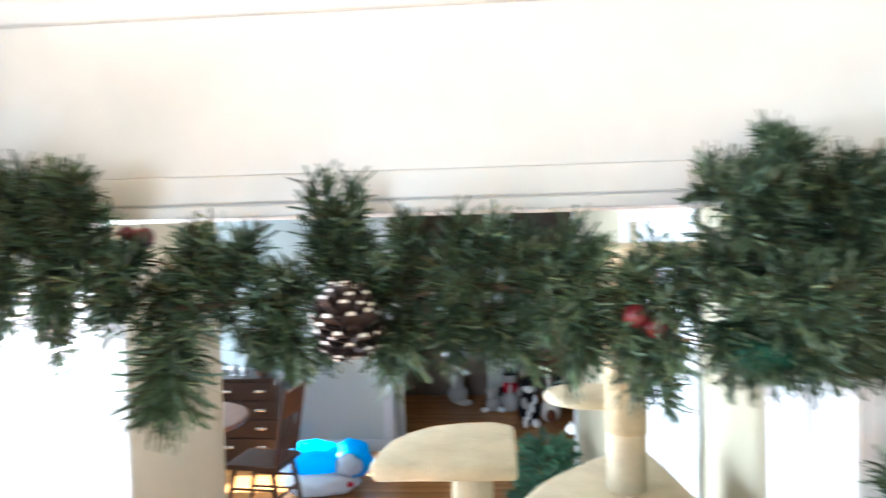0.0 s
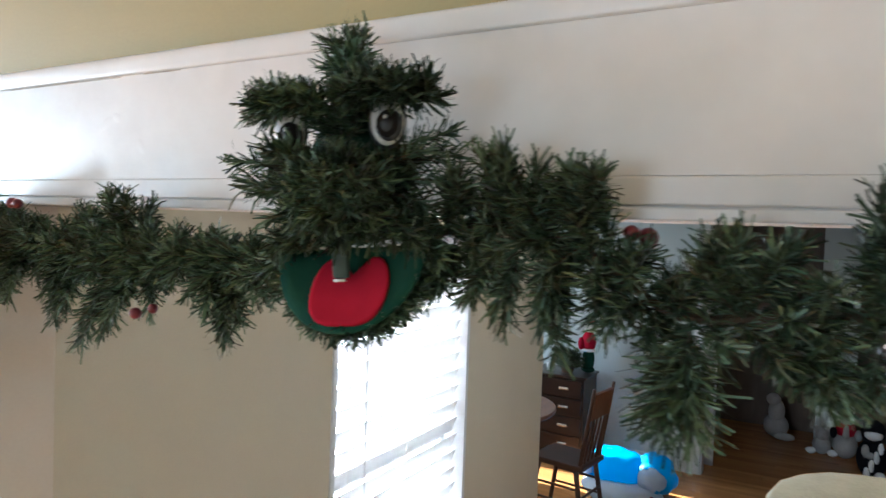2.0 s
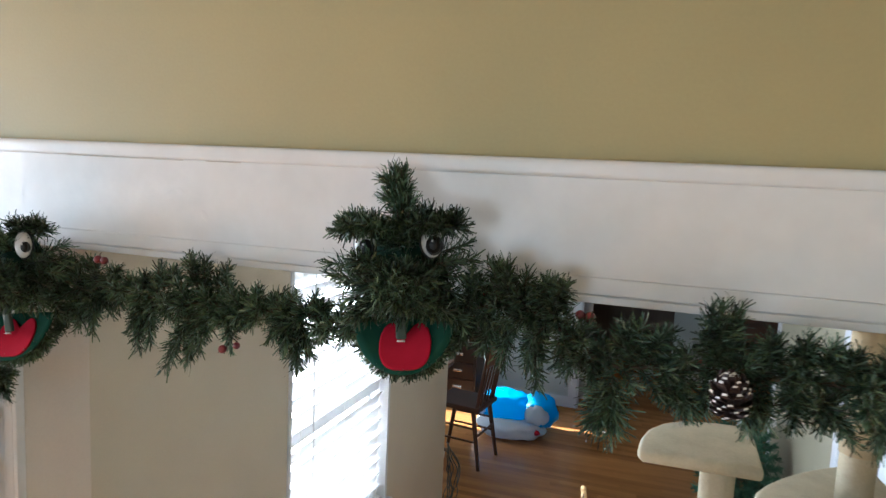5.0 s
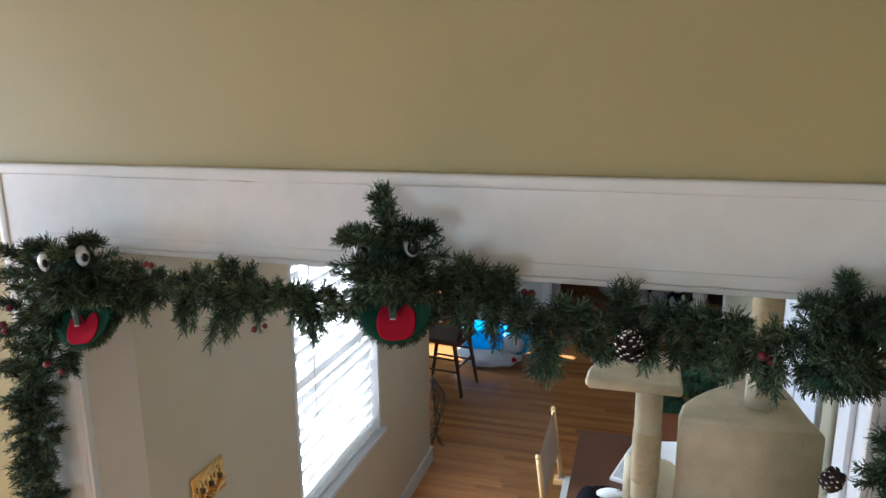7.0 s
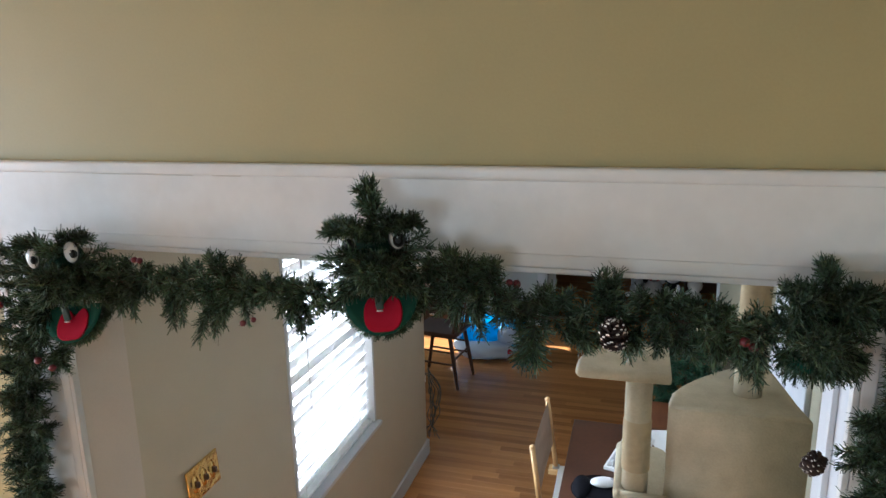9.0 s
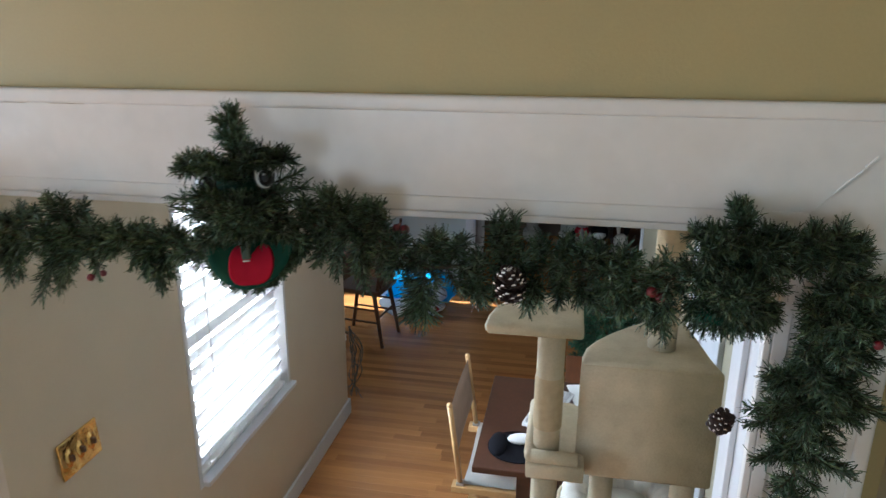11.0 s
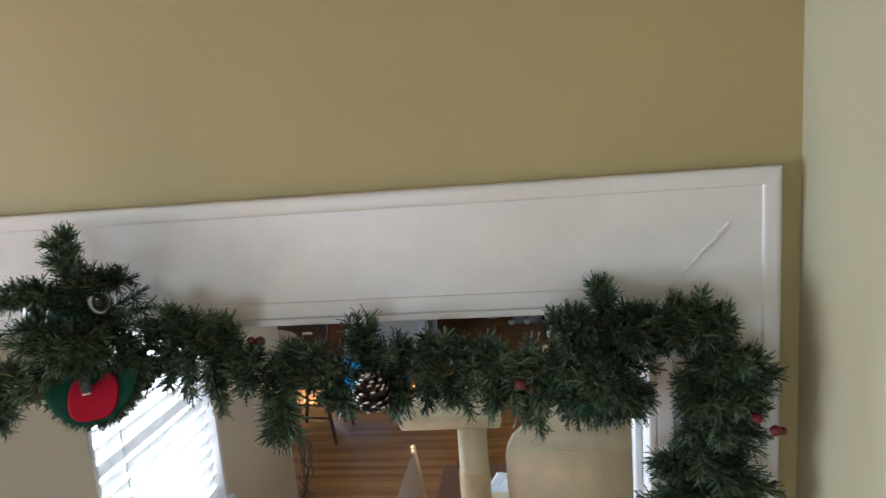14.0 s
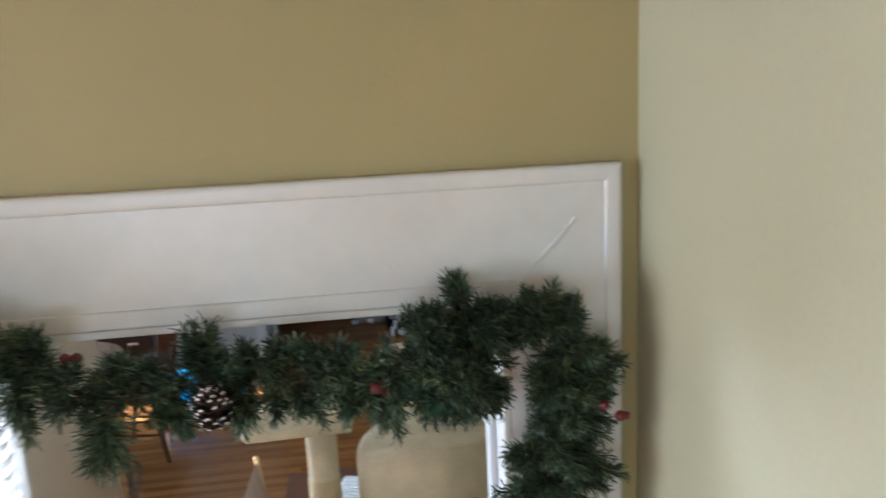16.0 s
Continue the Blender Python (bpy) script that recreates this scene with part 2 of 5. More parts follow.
def slab(outline, z0, z1, bevel=0.006):
    """A plate of any outline, with softened rims."""
    bm = bmesh.new()
    f = bm.faces.new([bm.verts.new((x, y, z0)) for x, y in outline])
    up = bmesh.ops.extrude_face_region(bm, geom=[f])
    bmesh.ops.translate(bm, verts=[v for v in up["geom"] if isinstance(v, bmesh.types.BMVert)], vec=(0, 0, z1 - z0))
    bmesh.ops.recalc_face_normals(bm, faces=bm.faces)
    if bevel:
        rim = [e for e in bm.edges if abs(e.verts[0].co.z - e.verts[1].co.z) < 1e-6]
        bmesh.ops.bevel(bm, geom=rim, offset=bevel, segments=3, affect="EDGES", profile=0.5)
    return bm


def tube(points, r, sides=6):
    bm = bmesh.new()
    rings, pts = [], [Vector(p) for p in points]
    for i, p in enumerate(pts):
        way = (pts[min(i + 1, len(pts) - 1)] - pts[max(i - 1, 0)]).normalized()
        side = way.orthogonal().normalized() if i == 0 else (side - way * side.dot(way)).normalized()
        other = way.cross(side)
        rings.append([bm.verts.new(p + r * (math.cos(a) * side + math.sin(a) * other)) for a in [2 * math.pi * k / sides for k in range(sides)]])
    for r0, r1 in zip(rings, rings[1:]):
        for k in range(sides):
            bm.faces.new((r0[k], r0[(k + 1) % sides], r1[(k + 1) % sides], r1[k]))
    return bm


def curve_points(controls, n):
    """Smooth points through the controls."""
    c = [Vector(p) for p in controls]
    c = [2 * c[0] - c[1], *c, 2 * c[-1] - c[-2]]
    out, spans = [], len(c) - 3
    for i in range(n):
        s = i / (n - 1) * spans
        k = min(int(s), spans - 1)
        u = s - k
        p0, p1, p2, p3 = c[k:k + 4]
        out.append(0.5 * ((2 * p1) + (p2 - p0) * u + (2 * p0 - 5 * p1 + 4 * p2 - p3) * u * u + (3 * p1 - p0 - 3 * p2 + p3) * u ** 3))
    return out


def structure(name, bm, material, label, category):
    return tagged(obj(name, bm, material), label, category, kind="structure")


# ---- the front room, in which the camera stands ----
OPEN_L, OPEN_R, OPEN_TOP = -0.866, 0.866, 2.05
ROOM_R, ROOM_L, ROOM_BACK, CEIL_Z = 1.089, -5.2, -7.2, 2.85
WALL_D = 0.14

structure("wall_north", boxes(((ROOM_L, 0, 0), (OPEN_L - 0.02, WALL_D, CEIL_Z)), ((OPEN_R + 0.02, 0, 0), (ROOM_R, WALL_D, CEIL_Z)), ((OPEN_L - 0.02, 0, OPEN_TOP + 0.02), (OPEN_R + 0.02, WALL_D, CEIL_Z)), bevel=0), TAN,
          "olive tan painted wall with a wide cased opening", "wall")
structure("wall_east", boxes(((ROOM_R, ROOM_BACK, 0), (ROOM_R + 0.12, WALL_D, CEIL_Z)), bevel=0), TAN_LIT, "tan painted side wall, coloured lighter as if lit", "wall")
# The south opening is made up to let the fill light through.
structure("wall_south", boxes(((ROOM_L - 0.12, ROOM_BACK - 0.12, 0), (-2.9, ROOM_BACK, CEIL_Z)), ((-0.3, ROOM_BACK - 0.12, 0), (ROOM_R + 0.12, ROOM_BACK, CEIL_Z)), ((-2.9, ROOM_BACK - 0.12, 0), (-0.3, ROOM_BACK, 0.75)), ((-2.9, ROOM_BACK - 0.12, 2.35), (-0.3, ROOM_BACK, CEIL_Z)), bevel=0), TAN, "unseen tan back wall with an added opening for the fill light", "wall")
structure("wall_west", boxes(((ROOM_L - 0.12, ROOM_BACK, 0), (ROOM_L, -3.05, CEIL_Z)), ((ROOM_L - 0.12, -0.45, 0), (ROOM_L, WALL_D, CEIL_Z)), ((ROOM_L - 0.12, -3.05, 0), (ROOM_L, -0.45, 1.05)), ((ROOM_L - 0.12, -3.05, 2.65), (ROOM_L, -0.45, CEIL_Z)), bevel=0), TAN, "tan painted wall with a window", "wall")
structure("floor_front", boxes(((ROOM_L - 0.12, ROOM_BACK - 0.12, -0.1), (ROOM_R + 0.12, WALL_D, -0.012)), bevel=0), BOUNCE_FLOOR, "unseen front floor, warm brown to tint the bounced light", "floor")
structure("ceiling_front", boxes(((ROOM_L - 0.12, ROOM_BACK - 0.12, CEIL_Z), (ROOM_R + 0.12, WALL_D, CEIL_Z + 0.1)), bevel=0), CEIL, "white painted ceiling", "ceiling")

# ---- the white casing round the opening ----
IN_L, IN_R, TOP_IN = -0.904, 0.904, 2.089
OUT_L, OUT_R, TOP_OUT = -1.052, 1.052, 2.250
casing = thing("opening_casing", "wide white gloss painted casing with mitred corners and cracked paint", "door casing", kind="structure")


def frame_piece(name, x0, x1, z0, z1, y0, y1, mitre, bevel, side):
    """A board of the casing; mitre: how far its ends are cut back at the top corner."""
    bm = bmesh.new()
    if side == 0:
        flat = [(x0 + mitre, z0), (x1 - mitre, z0), (x1, z1), (x0, z1)]
    else:
        a, b = (x0, x1) if side > 0 else (x1, x0)
        cut = z1 - mitre * (TOP_OUT - OPEN_TOP) / wd if mitre > 0.1 else z1 - mitre
        flat = [(a, 0.0), (b, 0.0), (b, z1), (b - side * 0.006, z1), (a, cut + 0.006)] if mitre > 0.1 else [(a, 0.0), (b, 0.0), (b, z1), (a, cut)]
    f = bm.faces.new([bm.verts.new((x, y0, z)) for x, z in flat])
    up = bmesh.ops.extrude_face_region(bm, geom=[f])
    bmesh.ops.translate(bm, verts=[v for v in up["geom"] if isinstance(v, bmesh.types.BMVert)], vec=(0, y1 - y0, 0))
    bmesh.ops.recalc_face_normals(bm, faces=bm.faces)
    bmesh.ops.bevel(bm, geom=list(bm.edges), offset=bevel, segments=2, affect="EDGES", profile=0.6)
    return part(name, bm, WHITE, casing)


w = OUT_R - IN_R
wd = OUT_R - OPEN_R
frame_piece("head_board", OUT_L, OUT_R, OPEN_TOP, TOP_OUT, -0.018, -0.001, wd, 0.0001, 0)
frame_piece("side_board", OPEN_R, OUT_R, 0, TOP_OUT, -0.0179, -0.0014, wd, 0.0001, 1)
frame_piece("side_board", OUT_L, OPEN_L, 0, TOP_OUT, -0.0179, -0.0014, wd, 0.0001, -1)
bb = 0.022
BAND = ((0.0, -0.001), (0.0, -0.0190), (0.0012, -0.0212), (0.0040, -0.0224), (0.0085, -0.0227), (0.0130, -0.0225), (0.0190, -0.0222), (0.0232, -0.0218), (0.0252, -0.0206), (0.0262, -0.0190), (0.0265, -0.0172))


def band_piece(side):
    """A length of the rounded outer moulding, mitred at the top corners; side 0 runs across the head."""
    bm = bmesh.new()
    ends = [[], []]
    for inset, y in BAND:
        x, z = OUT_R + 0.004 - inset, TOP_OUT + 0.004 - inset
        for row, p in zip(ends, ((-x, y, z), (x, y, z)) if side == 0 else ((side * x, y, 0.0), (side * x, y, z))):
            row.append(bm.verts.new(p))
    for k in range(len(BAND) - 1):
        bm.faces.new((ends[0][k], ends[0][k + 1], ends[1][k + 1], ends[1][k]))
    bmesh.ops.recalc_face_normals(bm, faces=bm.faces)
    return part("back_band", bm, WHITE, casing, smooth=True)


for side in (0, 1, -1):
    band_piece(side)
frame_piece("inner_moulding", IN_L - 0.001, IN_R + 0.001, OPEN_TOP + 0.012, TOP_IN - 0.001, -0.0205, -0.0175, 0.026, 0.0024, 0)
frame_piece("inner_moulding", OPEN_R + 0.012, IN_R - 0.001, 0, TOP_IN - 0.001, -0.0205, -0.0175, 0.026, 0.0024, 1)
frame_piece("inner_moulding", IN_L + 0.001, OPEN_L - 0.012, 0, TOP_IN - 0.001, -0.0205, -0.0175, 0.026, 0.0024, -1)
frame_piece("bead", OPEN_L - 0.011, OPEN_R + 0.011, OPEN_TOP, OPEN_TOP + 0.011, -0.0206, -0.0175, 0.011, 0.0014, 0)
frame_piece("bead", OPEN_R, OPEN_R + 0.011, 0, OPEN_TOP + 0.011, -0.0206, -0.0175, 0.011, 0.0014, 1)
frame_piece("bead", OPEN_L - 0.011, OPEN_L, 0, OPEN_TOP + 0.011, -0.0206, -0.0175, 0.011, 0.0014, -1)
# the cracked paint along the mitre
bm = bmesh.new()
rng = random.Random(5)
for k in range(9):
    u0, u1 = k / 9, (k + 0.7 + 0.3 * rng.random()) / 9
    if u0 > 0.55:
        continue
    wob = [rng.uniform(-0.0015, 0.0015) for _ in range(4)]
    p = [Vector(((IN_R + w * u) + a, -0.0192 - 0.0005 * k % 0.002, TOP_IN + (TOP_OUT - TOP_IN) * u + b)) for u, a, b in ((u0, wob[0], wob[1]), (u1, wob[2], wob[3]))]
    rod(bm, p[0] + Vector((0, 0.0008, 0)), p[1] + Vector((0, 0.0008, 0)), rng.uniform(0.0016, 0.0026) if u0 > 0.2 else 0.001, sides=6)
part("paint_crack", bm, WHITE, casing, "ridge of cracked white paint")
# old brush ridges and blisters in the paint
for cx, cz, wide, count, seed in ((0.712, 2.124, 0.012, 3, 4), (0.985, 2.225, 0.012, 3, 9), (-0.455, 2.168, 0.026, 2, 12), (-0.425, 2.142, 0.022, 2, 15), (-0.51, 2.118, 0.016, 1, 17)):
    rng = random.Random(seed)
    bm = bmesh.new()
    for k in range(count):
        x, z, a = cx + rng.uniform(-wide, wide), cz + rng.uniform(-0.5, 0.5) * wide, rng.uniform(-70, 70)
        vs = ball(bm, (0, 0, 0), (rng.uniform(0.4, 0.8) * wide, 0.0007, 0.0050 + 0.1 * wide), 20, 12)
        bmesh.ops.transform(bm, matrix=pose(x, -0.0176, z, 0, a, 0), verts=vs)
    part("paint_ridge", bm, WHITE, casing, "raised ridges of old paint", True)
bm = bmesh.new()
rod(bm, (-0.72, -0.0183, TOP_OUT - bb - 0.001), (-0.45, -0.0183, TOP_OUT - bb - 0.0015), 0.0005, sides=5)
rod(bm, (-0.40, -0.0183, TOP_OUT - bb - 0.001), (-0.33, -0.0183, TOP_OUT - bb - 0.001), 0.0007, sides=5)
part("joint_gap", bm, CRACK, casing, "dark open joint under the top moulding")

# Left and head jambs carry their shade in the paint colour.
bm = bmesh.new()
f = bm.faces.new([bm.verts.new((x, y, 0)) for x, y in ((-0.885, -0.0009), (OPEN_L, -0.0009), (-0.815, 0.115), (-0.885, 0.115))])
up = bmesh.ops.extrude_face_region(bm, geom=[f])
bmesh.ops.translate(bm, verts=[v for v in up["geom"] if isinstance(v, bmesh.types.BMVert)], vec=(0, 0, OPEN_TOP))
bmesh.ops.recalc_face_normals(bm, faces=bm.faces)
structure("jamb_left", bm, JAMB_SHADED, "white painted splayed jamb of the opening, coloured as in shade", "door jamb")
structure("jamb_right", boxes(((OPEN_R, -0.0009, 0), (OPEN_R + 0.019, 0.16, OPEN_TOP)), ((OPEN_R - 0.012, 0.05, 0), (OPEN_R - 0.0005, 0.085, OPEN_TOP)), bevel=0.002), WHITE2, "white painted jamb of the opening", "door jamb")
structure("jamb_head", boxes(((OPEN_L - 0.019, -0.0009, OPEN_TOP + 0.0005), (OPEN_R + 0.019, 0.16, OPEN_TOP + 0.019)), bevel=0.002), JAMB_SHADED, "white painted head jamb, coloured as in shade", "door jamb")

# ---- the dining room behind the opening ----
WIN_WALL, END_Y, RIGHT, RIGHT_END, BACK_Y, FAR_Y = -0.815, 2.66, 1.10, 3.9, 5.42, 7.45
WIN_A, WIN_B, SILL, WIN_TOP = 0.925, 1.80, 0.655, 2.0
CZ = 2.5
structure("wall_window", boxes(((-0.885, 0.115, 0), (WIN_WALL, 0.165, OPEN_TOP)), ((WIN_WALL - 0.13, 0.165, 0), (WIN_WALL, WIN_A, CZ)), ((WIN_WALL - 0.13, WIN_B, 0), (WIN_WALL, END_Y, CZ)), ((WIN_WALL - 0.13, WIN_A, 0), (WIN_WALL, WIN_B, SILL)), ((WIN_WALL - 0.13, WIN_A, WIN_TOP), (WIN_WALL, WIN_B, CZ)), bevel=0), BEIGE,
          "beige painted wall with a bright window", "wall")
structure("wall_alcove", boxes(((-3.4, END_Y - 0.13, 0), (WIN_WALL - 0.131, END_Y, CZ)), bevel=0), BEIGE, "beige painted return wall", "wall")
FW_A, FW_B = 4.34, 4.78
structure("wall_far_west", boxes(((-3.3, END_Y + 0.001, 0), (-3.18, FW_A, CZ)), ((-3.3, FW_B, 0), (-3.18, BACK_Y - 0.001, CZ)), ((-3.3, FW_A, 0), (-3.18, FW_B, 0.85)), ((-3.3, FW_A, 1.9), (-3.18, FW_B, CZ)), bevel=0), GREYWALL, "pale wall with a sunny window", "wall")
structure("wall_back", boxes(((-3.3, BACK_Y, 0), (-0.385, BACK_Y + 0.12, CZ)), bevel=0.002), GREYWALL, "pale grey painted back wall ending at a hall", "wall")
structure("wall_right", boxes(((RIGHT, 0.165, 0), (RIGHT + 0.12, 1.24, CZ)), ((RIGHT, 2.04, 0), (RIGHT + 0.12, RIGHT_END, CZ)), ((RIGHT, 1.24, 2.04), (RIGHT + 0.12, 2.04, CZ)), bevel=0.002), CREAM, "cream painted wall with a white door", "wall")
structure("wall_hall_end", boxes(((-0.9, FAR_Y, 0), (4.0, FAR_Y + 0.1, CZ)), bevel=0), DIMWALL, "brown hall wall, coloured dark for the dim hall", "wall")
structure("wall_hall_west", boxes(((-0.9, BACK_Y + 0.121, 0), (-0.8, FAR_Y, CZ)), bevel=0), GREYWALL, "pale hall wall in shade", "wall")
structure("trim_hall_door", boxes(((0.47, FAR_Y - 0.42, 0), (0.80, FAR_Y - 0.30, CZ - 0.001)), ((0.46, FAR_Y - 0.43, 0), (0.81, FAR_Y - 0.29, 0.14)), bevel=0.004), GREYWALL, "pale painted wall end in the hall", "trim")
structure("wall_hall_east", boxes(((4.0, RIGHT_END, 0), (4.1, FAR_Y + 0.1, CZ)), bevel=0), DIMWALL, "brown wall, coloured dark for the dim hall", "wall")
structure("wall_side_room", boxes(((RIGHT + 0.121, RIGHT_END - 0.12, 0), (4.0, RIGHT_END, CZ)), bevel=0), CREAM, "cream painted wall", "wall")
structure("ceiling_dining", boxes(((WIN_WALL - 0.13, 0.1405, CZ), (4.1, 2.58, CZ + 0.1)), ((-3.3, 2.5805, CZ), (4.1, FAR_Y + 0.1, CZ + 0.1)), bevel=0), CEIL, "white painted ceiling", "ceiling")
structure("baseboard_window_wall", boxes(((WIN_WALL + 0.0005, 0.17, 0), (WIN_WALL + 0.016, END_Y, 0.105)), ((WIN_WALL - 0.12, END_Y + 0.0005, 0), (WIN_WALL + 0.016, END_Y + 0.016, 0.105)), bevel=0.004), WHITE2, "white painted baseboard", "baseboard")
structure("baseboard_back", boxes(((-3.1, BACK_Y - 0.016, 0), (-0.385, BACK_Y - 0.0005, 0.11)), bevel=0.004), WHITE2, "white painted baseboard", "baseboard")
structure("baseboard_right", boxes(((RIGHT - 0.016, 0.17, 0), (RIGHT - 0.0005, 1.15, 0.105)), ((RIGHT - 0.016, 2.13, 0), (RIGHT - 0.0005, RIGHT_END, 0.105)), bevel=0.004), WHITE2, "white painted baseboard", "baseboard")
structure("trim_hall_opening", boxes(((-0.47, BACK_Y - 0.014, 0.111), (-0.386, BACK_Y - 0.0005, 2.1)), ((-0.3845, BACK_Y, 0), (-0.37, BACK_Y + 0.12, 2.1)), ((-0.42, BACK_Y + 0.3, 0), (-0.32, BACK_Y + 0.34, 2.05)), bevel=0.003), WHITE2, "white trim at the hall opening", "trim")

# ---- the window and its blind ----
win = thing("window_1", "white framed window glaring with daylight", "window", kind="structure")
fx0, fx1 = WIN_WALL - 0.128, WIN_WALL + 0.004
part("window_frame", boxes(((fx0, WIN_A + 0.001, SILL + 0.001), (fx1, WIN_A + 0.022, WIN_TOP - 0.001)), ((fx0, WIN_B - 0.022, SILL + 0.001), (fx1, WIN_B - 0.001, WIN_TOP - 0.001)), ((fx0, WIN_A + 0.0225, WIN_TOP - 0.022), (fx1, WIN_B - 0.0225, WIN_TOP - 0.001)), bevel=0.002), WHITE2, win)
part("window_sill", boxes(((WIN_WALL - 0.125, WIN_A + 0.023, SILL + 0.001), (WIN_WALL + 0.03, WIN_B + 0.02, SILL + 0.024)), bevel=0.005), WHITE2, win)
sx0, sx1 = WIN_WALL - 0.115, WIN_WALL - 0.085
mid = 1.22
for z0, z1 in ((SILL + 0.025, mid), (mid + 0.001, WIN_TOP - 0.023)):
    s = part("sash", boxes(((sx0, WIN_A + 0.023, z0), (sx1, WIN_A + 0.06, z1)), ((sx0, WIN_B - 0.06, z0), (sx1, WIN_B - 0.023, z1)), ((sx0, WIN_A + 0.061, z0), (sx1, WIN_B - 0.061, z0 + 0.04)), ((sx0, WIN_A + 0.061, z1 - 0.04), (sx1, WIN_B - 0.061, z1)), bevel=0.003), WHITE2, win)
    pane = part("pane", boxes(((sx0 + 0.013, WIN_A + 0.06, z0 + 0.04), (sx0 + 0.017, WIN_B - 0.06, z1 - 0.04)), bevel=0), GLASS, s)
    pane.visible_shadow = False

structure("backdrop_daylight", boxes(((-2.62, 0.25, -0.8), (-2.6, 2.51, 1.55)), ((-2.599, 2.49, -0.8), (-0.96, 2.51, 1.55)), bevel=0), DAYLIGHT, "glaring pale daylight outside the window", "backdrop")

blind = thing("window_blind", "white horizontal slatted blind, lowered and nearly closed", "window blind")
part("head_rail", boxes(((WIN_WALL - 0.06, WIN_A + 0.026, WIN_TOP - 0.065), (WIN_WALL - 0.01, WIN_B - 0.026, WIN_TOP - 0.024)), bevel=0.004), PALE, blind)
bm = bmesh.new()
n, half, bow = 6, 0.031, 0.003
top, bottom = [], []
for y in (WIN_A + 0.028, WIN_B - 0.028):
    for k in range(n + 1):
        u = k / n * 2 - 1
        top.append(bm.verts.new((u * half, y, bow * (1 - u * u) + 0.0013)))
        bottom.append(bm.verts.new((u * half, y, bow * (1 - u * u) - 0.0013)))
for row, flip in ((top, 1), (bottom, -1)):
    for k in range(n):
        q = (row[k], row[k + 1], row[n + 2 + k], row[n + 1 + k])
        bm.faces.new(q[::flip])
for a, b in ((0, 1), (n, -1)):
    bm.faces.new((top[a], top[n + 1 + a], bottom[n + 1 + a], bottom[a]))
bmesh.ops.recalc_face_normals(bm, faces=bm.faces)
slat_mesh = bpy.data.meshes.new("slat")
bm.to_mesh(slat_mesh)
bm.free()
slat_mesh.materials.append(SLAT)
rng = random.Random(3)
z = SILL + 0.062
PITCH = 0.066
while z < WIN_TOP - 0.075:
    s = new("slat", slat_mesh)
    s.parent = blind
    s.matrix_basis = pose(WIN_WALL - 0.036, 0, z, 0, -70 + rng.uniform(-2, 2), 0)
    z += PITCH
part("bottom_rail", boxes(((WIN_WALL - 0.058, WIN_A + 0.028, SILL + 0.027), (WIN_WALL - 0.012, WIN_B - 0.028, SILL + 0.043)), bevel=0.004), PALE, blind)
for y in (WIN_A + 0.1, (WIN_A + WIN_B) / 2, WIN_B - 0.1):
    part("ladder_cord", tube([(WIN_WALL - 0.008, y, SILL + 0.04), (WIN_WALL - 0.008, y, WIN_TOP - 0.06)], 0.0012, 5), PALE, blind)
part("tilt_wand", tube([(WIN_WALL + 0.0, 1.105, 1.08), (WIN_WALL - 0.004, 1.106, 1.5), (WIN_WALL - 0.008, 1.108, WIN_TOP - 0.06)], 0.0034, 6), GREYKEYS, blind, "grey plastic tilt wand")

# far sunny window
fw = thing("window_2", "narrow white framed window letting sun in", "window", kind="structure")
part("window_frame", boxes(((-3.3, FW_A + 0.001, 0.851), (-3.17, FW_A + 0.04, 1.899)), ((-3.3, FW_B - 0.04, 0.851), (-3.17, FW_B - 0.001, 1.899)), ((-3.3, FW_A + 0.041, 0.851), (-3.17, FW_B - 0.041, 0.89)), ((-3.3, FW_A + 0.041, 1.86), (-3.17, FW_B - 0.041, 1.899)), bevel=0.003), WHITE2, fw)

# white door in the right-hand wall
door = thing("door_1", "white painted panel door, closed", "door", kind="structure")
part("door_leaf", boxes(((RIGHT + 0.03, 1.2405, 0.004), (RIGHT + 0.07, 2.0395, 2.0395)), bevel=0.001), WHITE2, door)
for z0, z1 in ((0.2, 0.85), (1.0, 1.85)):
    for y0, y1 in ((1.36, 1.6), (1.68, 1.92)):
        part("panel", boxes(((RIGHT + 0.022, y0, z0), (RIGHT + 0.0295, y1, z1)), bevel=0.005), WHITE2, door)
part("door_frame", boxes(((RIGHT - 0.022, 1.15, 0), (RIGHT - 0.0005, 1.239, 2.12)), ((RIGHT - 0.022, 2.041, 0), (RIGHT - 0.0005, 2.13, 2.12)), ((RIGHT - 0.022, 1.2395, 2.041), (RIGHT - 0.0005, 2.0405, 2.12)), bevel=0.005), WHITE2, door)
bm = bmesh.new()
ball(bm, (RIGHT - 0.03, 1.33, 0.95), 0.027)
rod(bm, (RIGHT + 0.0295, 1.33, 0.95), (RIGHT - 0.02, 1.33, 0.95), 0.01)
part("door_knob", bm, BRASS, door, "brass door knob", True)
structure("trim_wall_corner", boxes(((RIGHT - 0.014, 3.82, 0.106), (RIGHT - 0.0005, RIGHT_END, 2.3)), bevel=0.003), WHITE2, "white corner trim", "trim")

# brass switch plate
sw = thing("switch_plate", "polished brass three-gang switch plate on the beige wall", "switch plate")
part("plate", boxes(((WIN_WALL + 0.0005, 0.274, 1.155), (WIN_WALL + 0.007, 0.438, 1.267)), bevel=0.003), BRASS, sw)
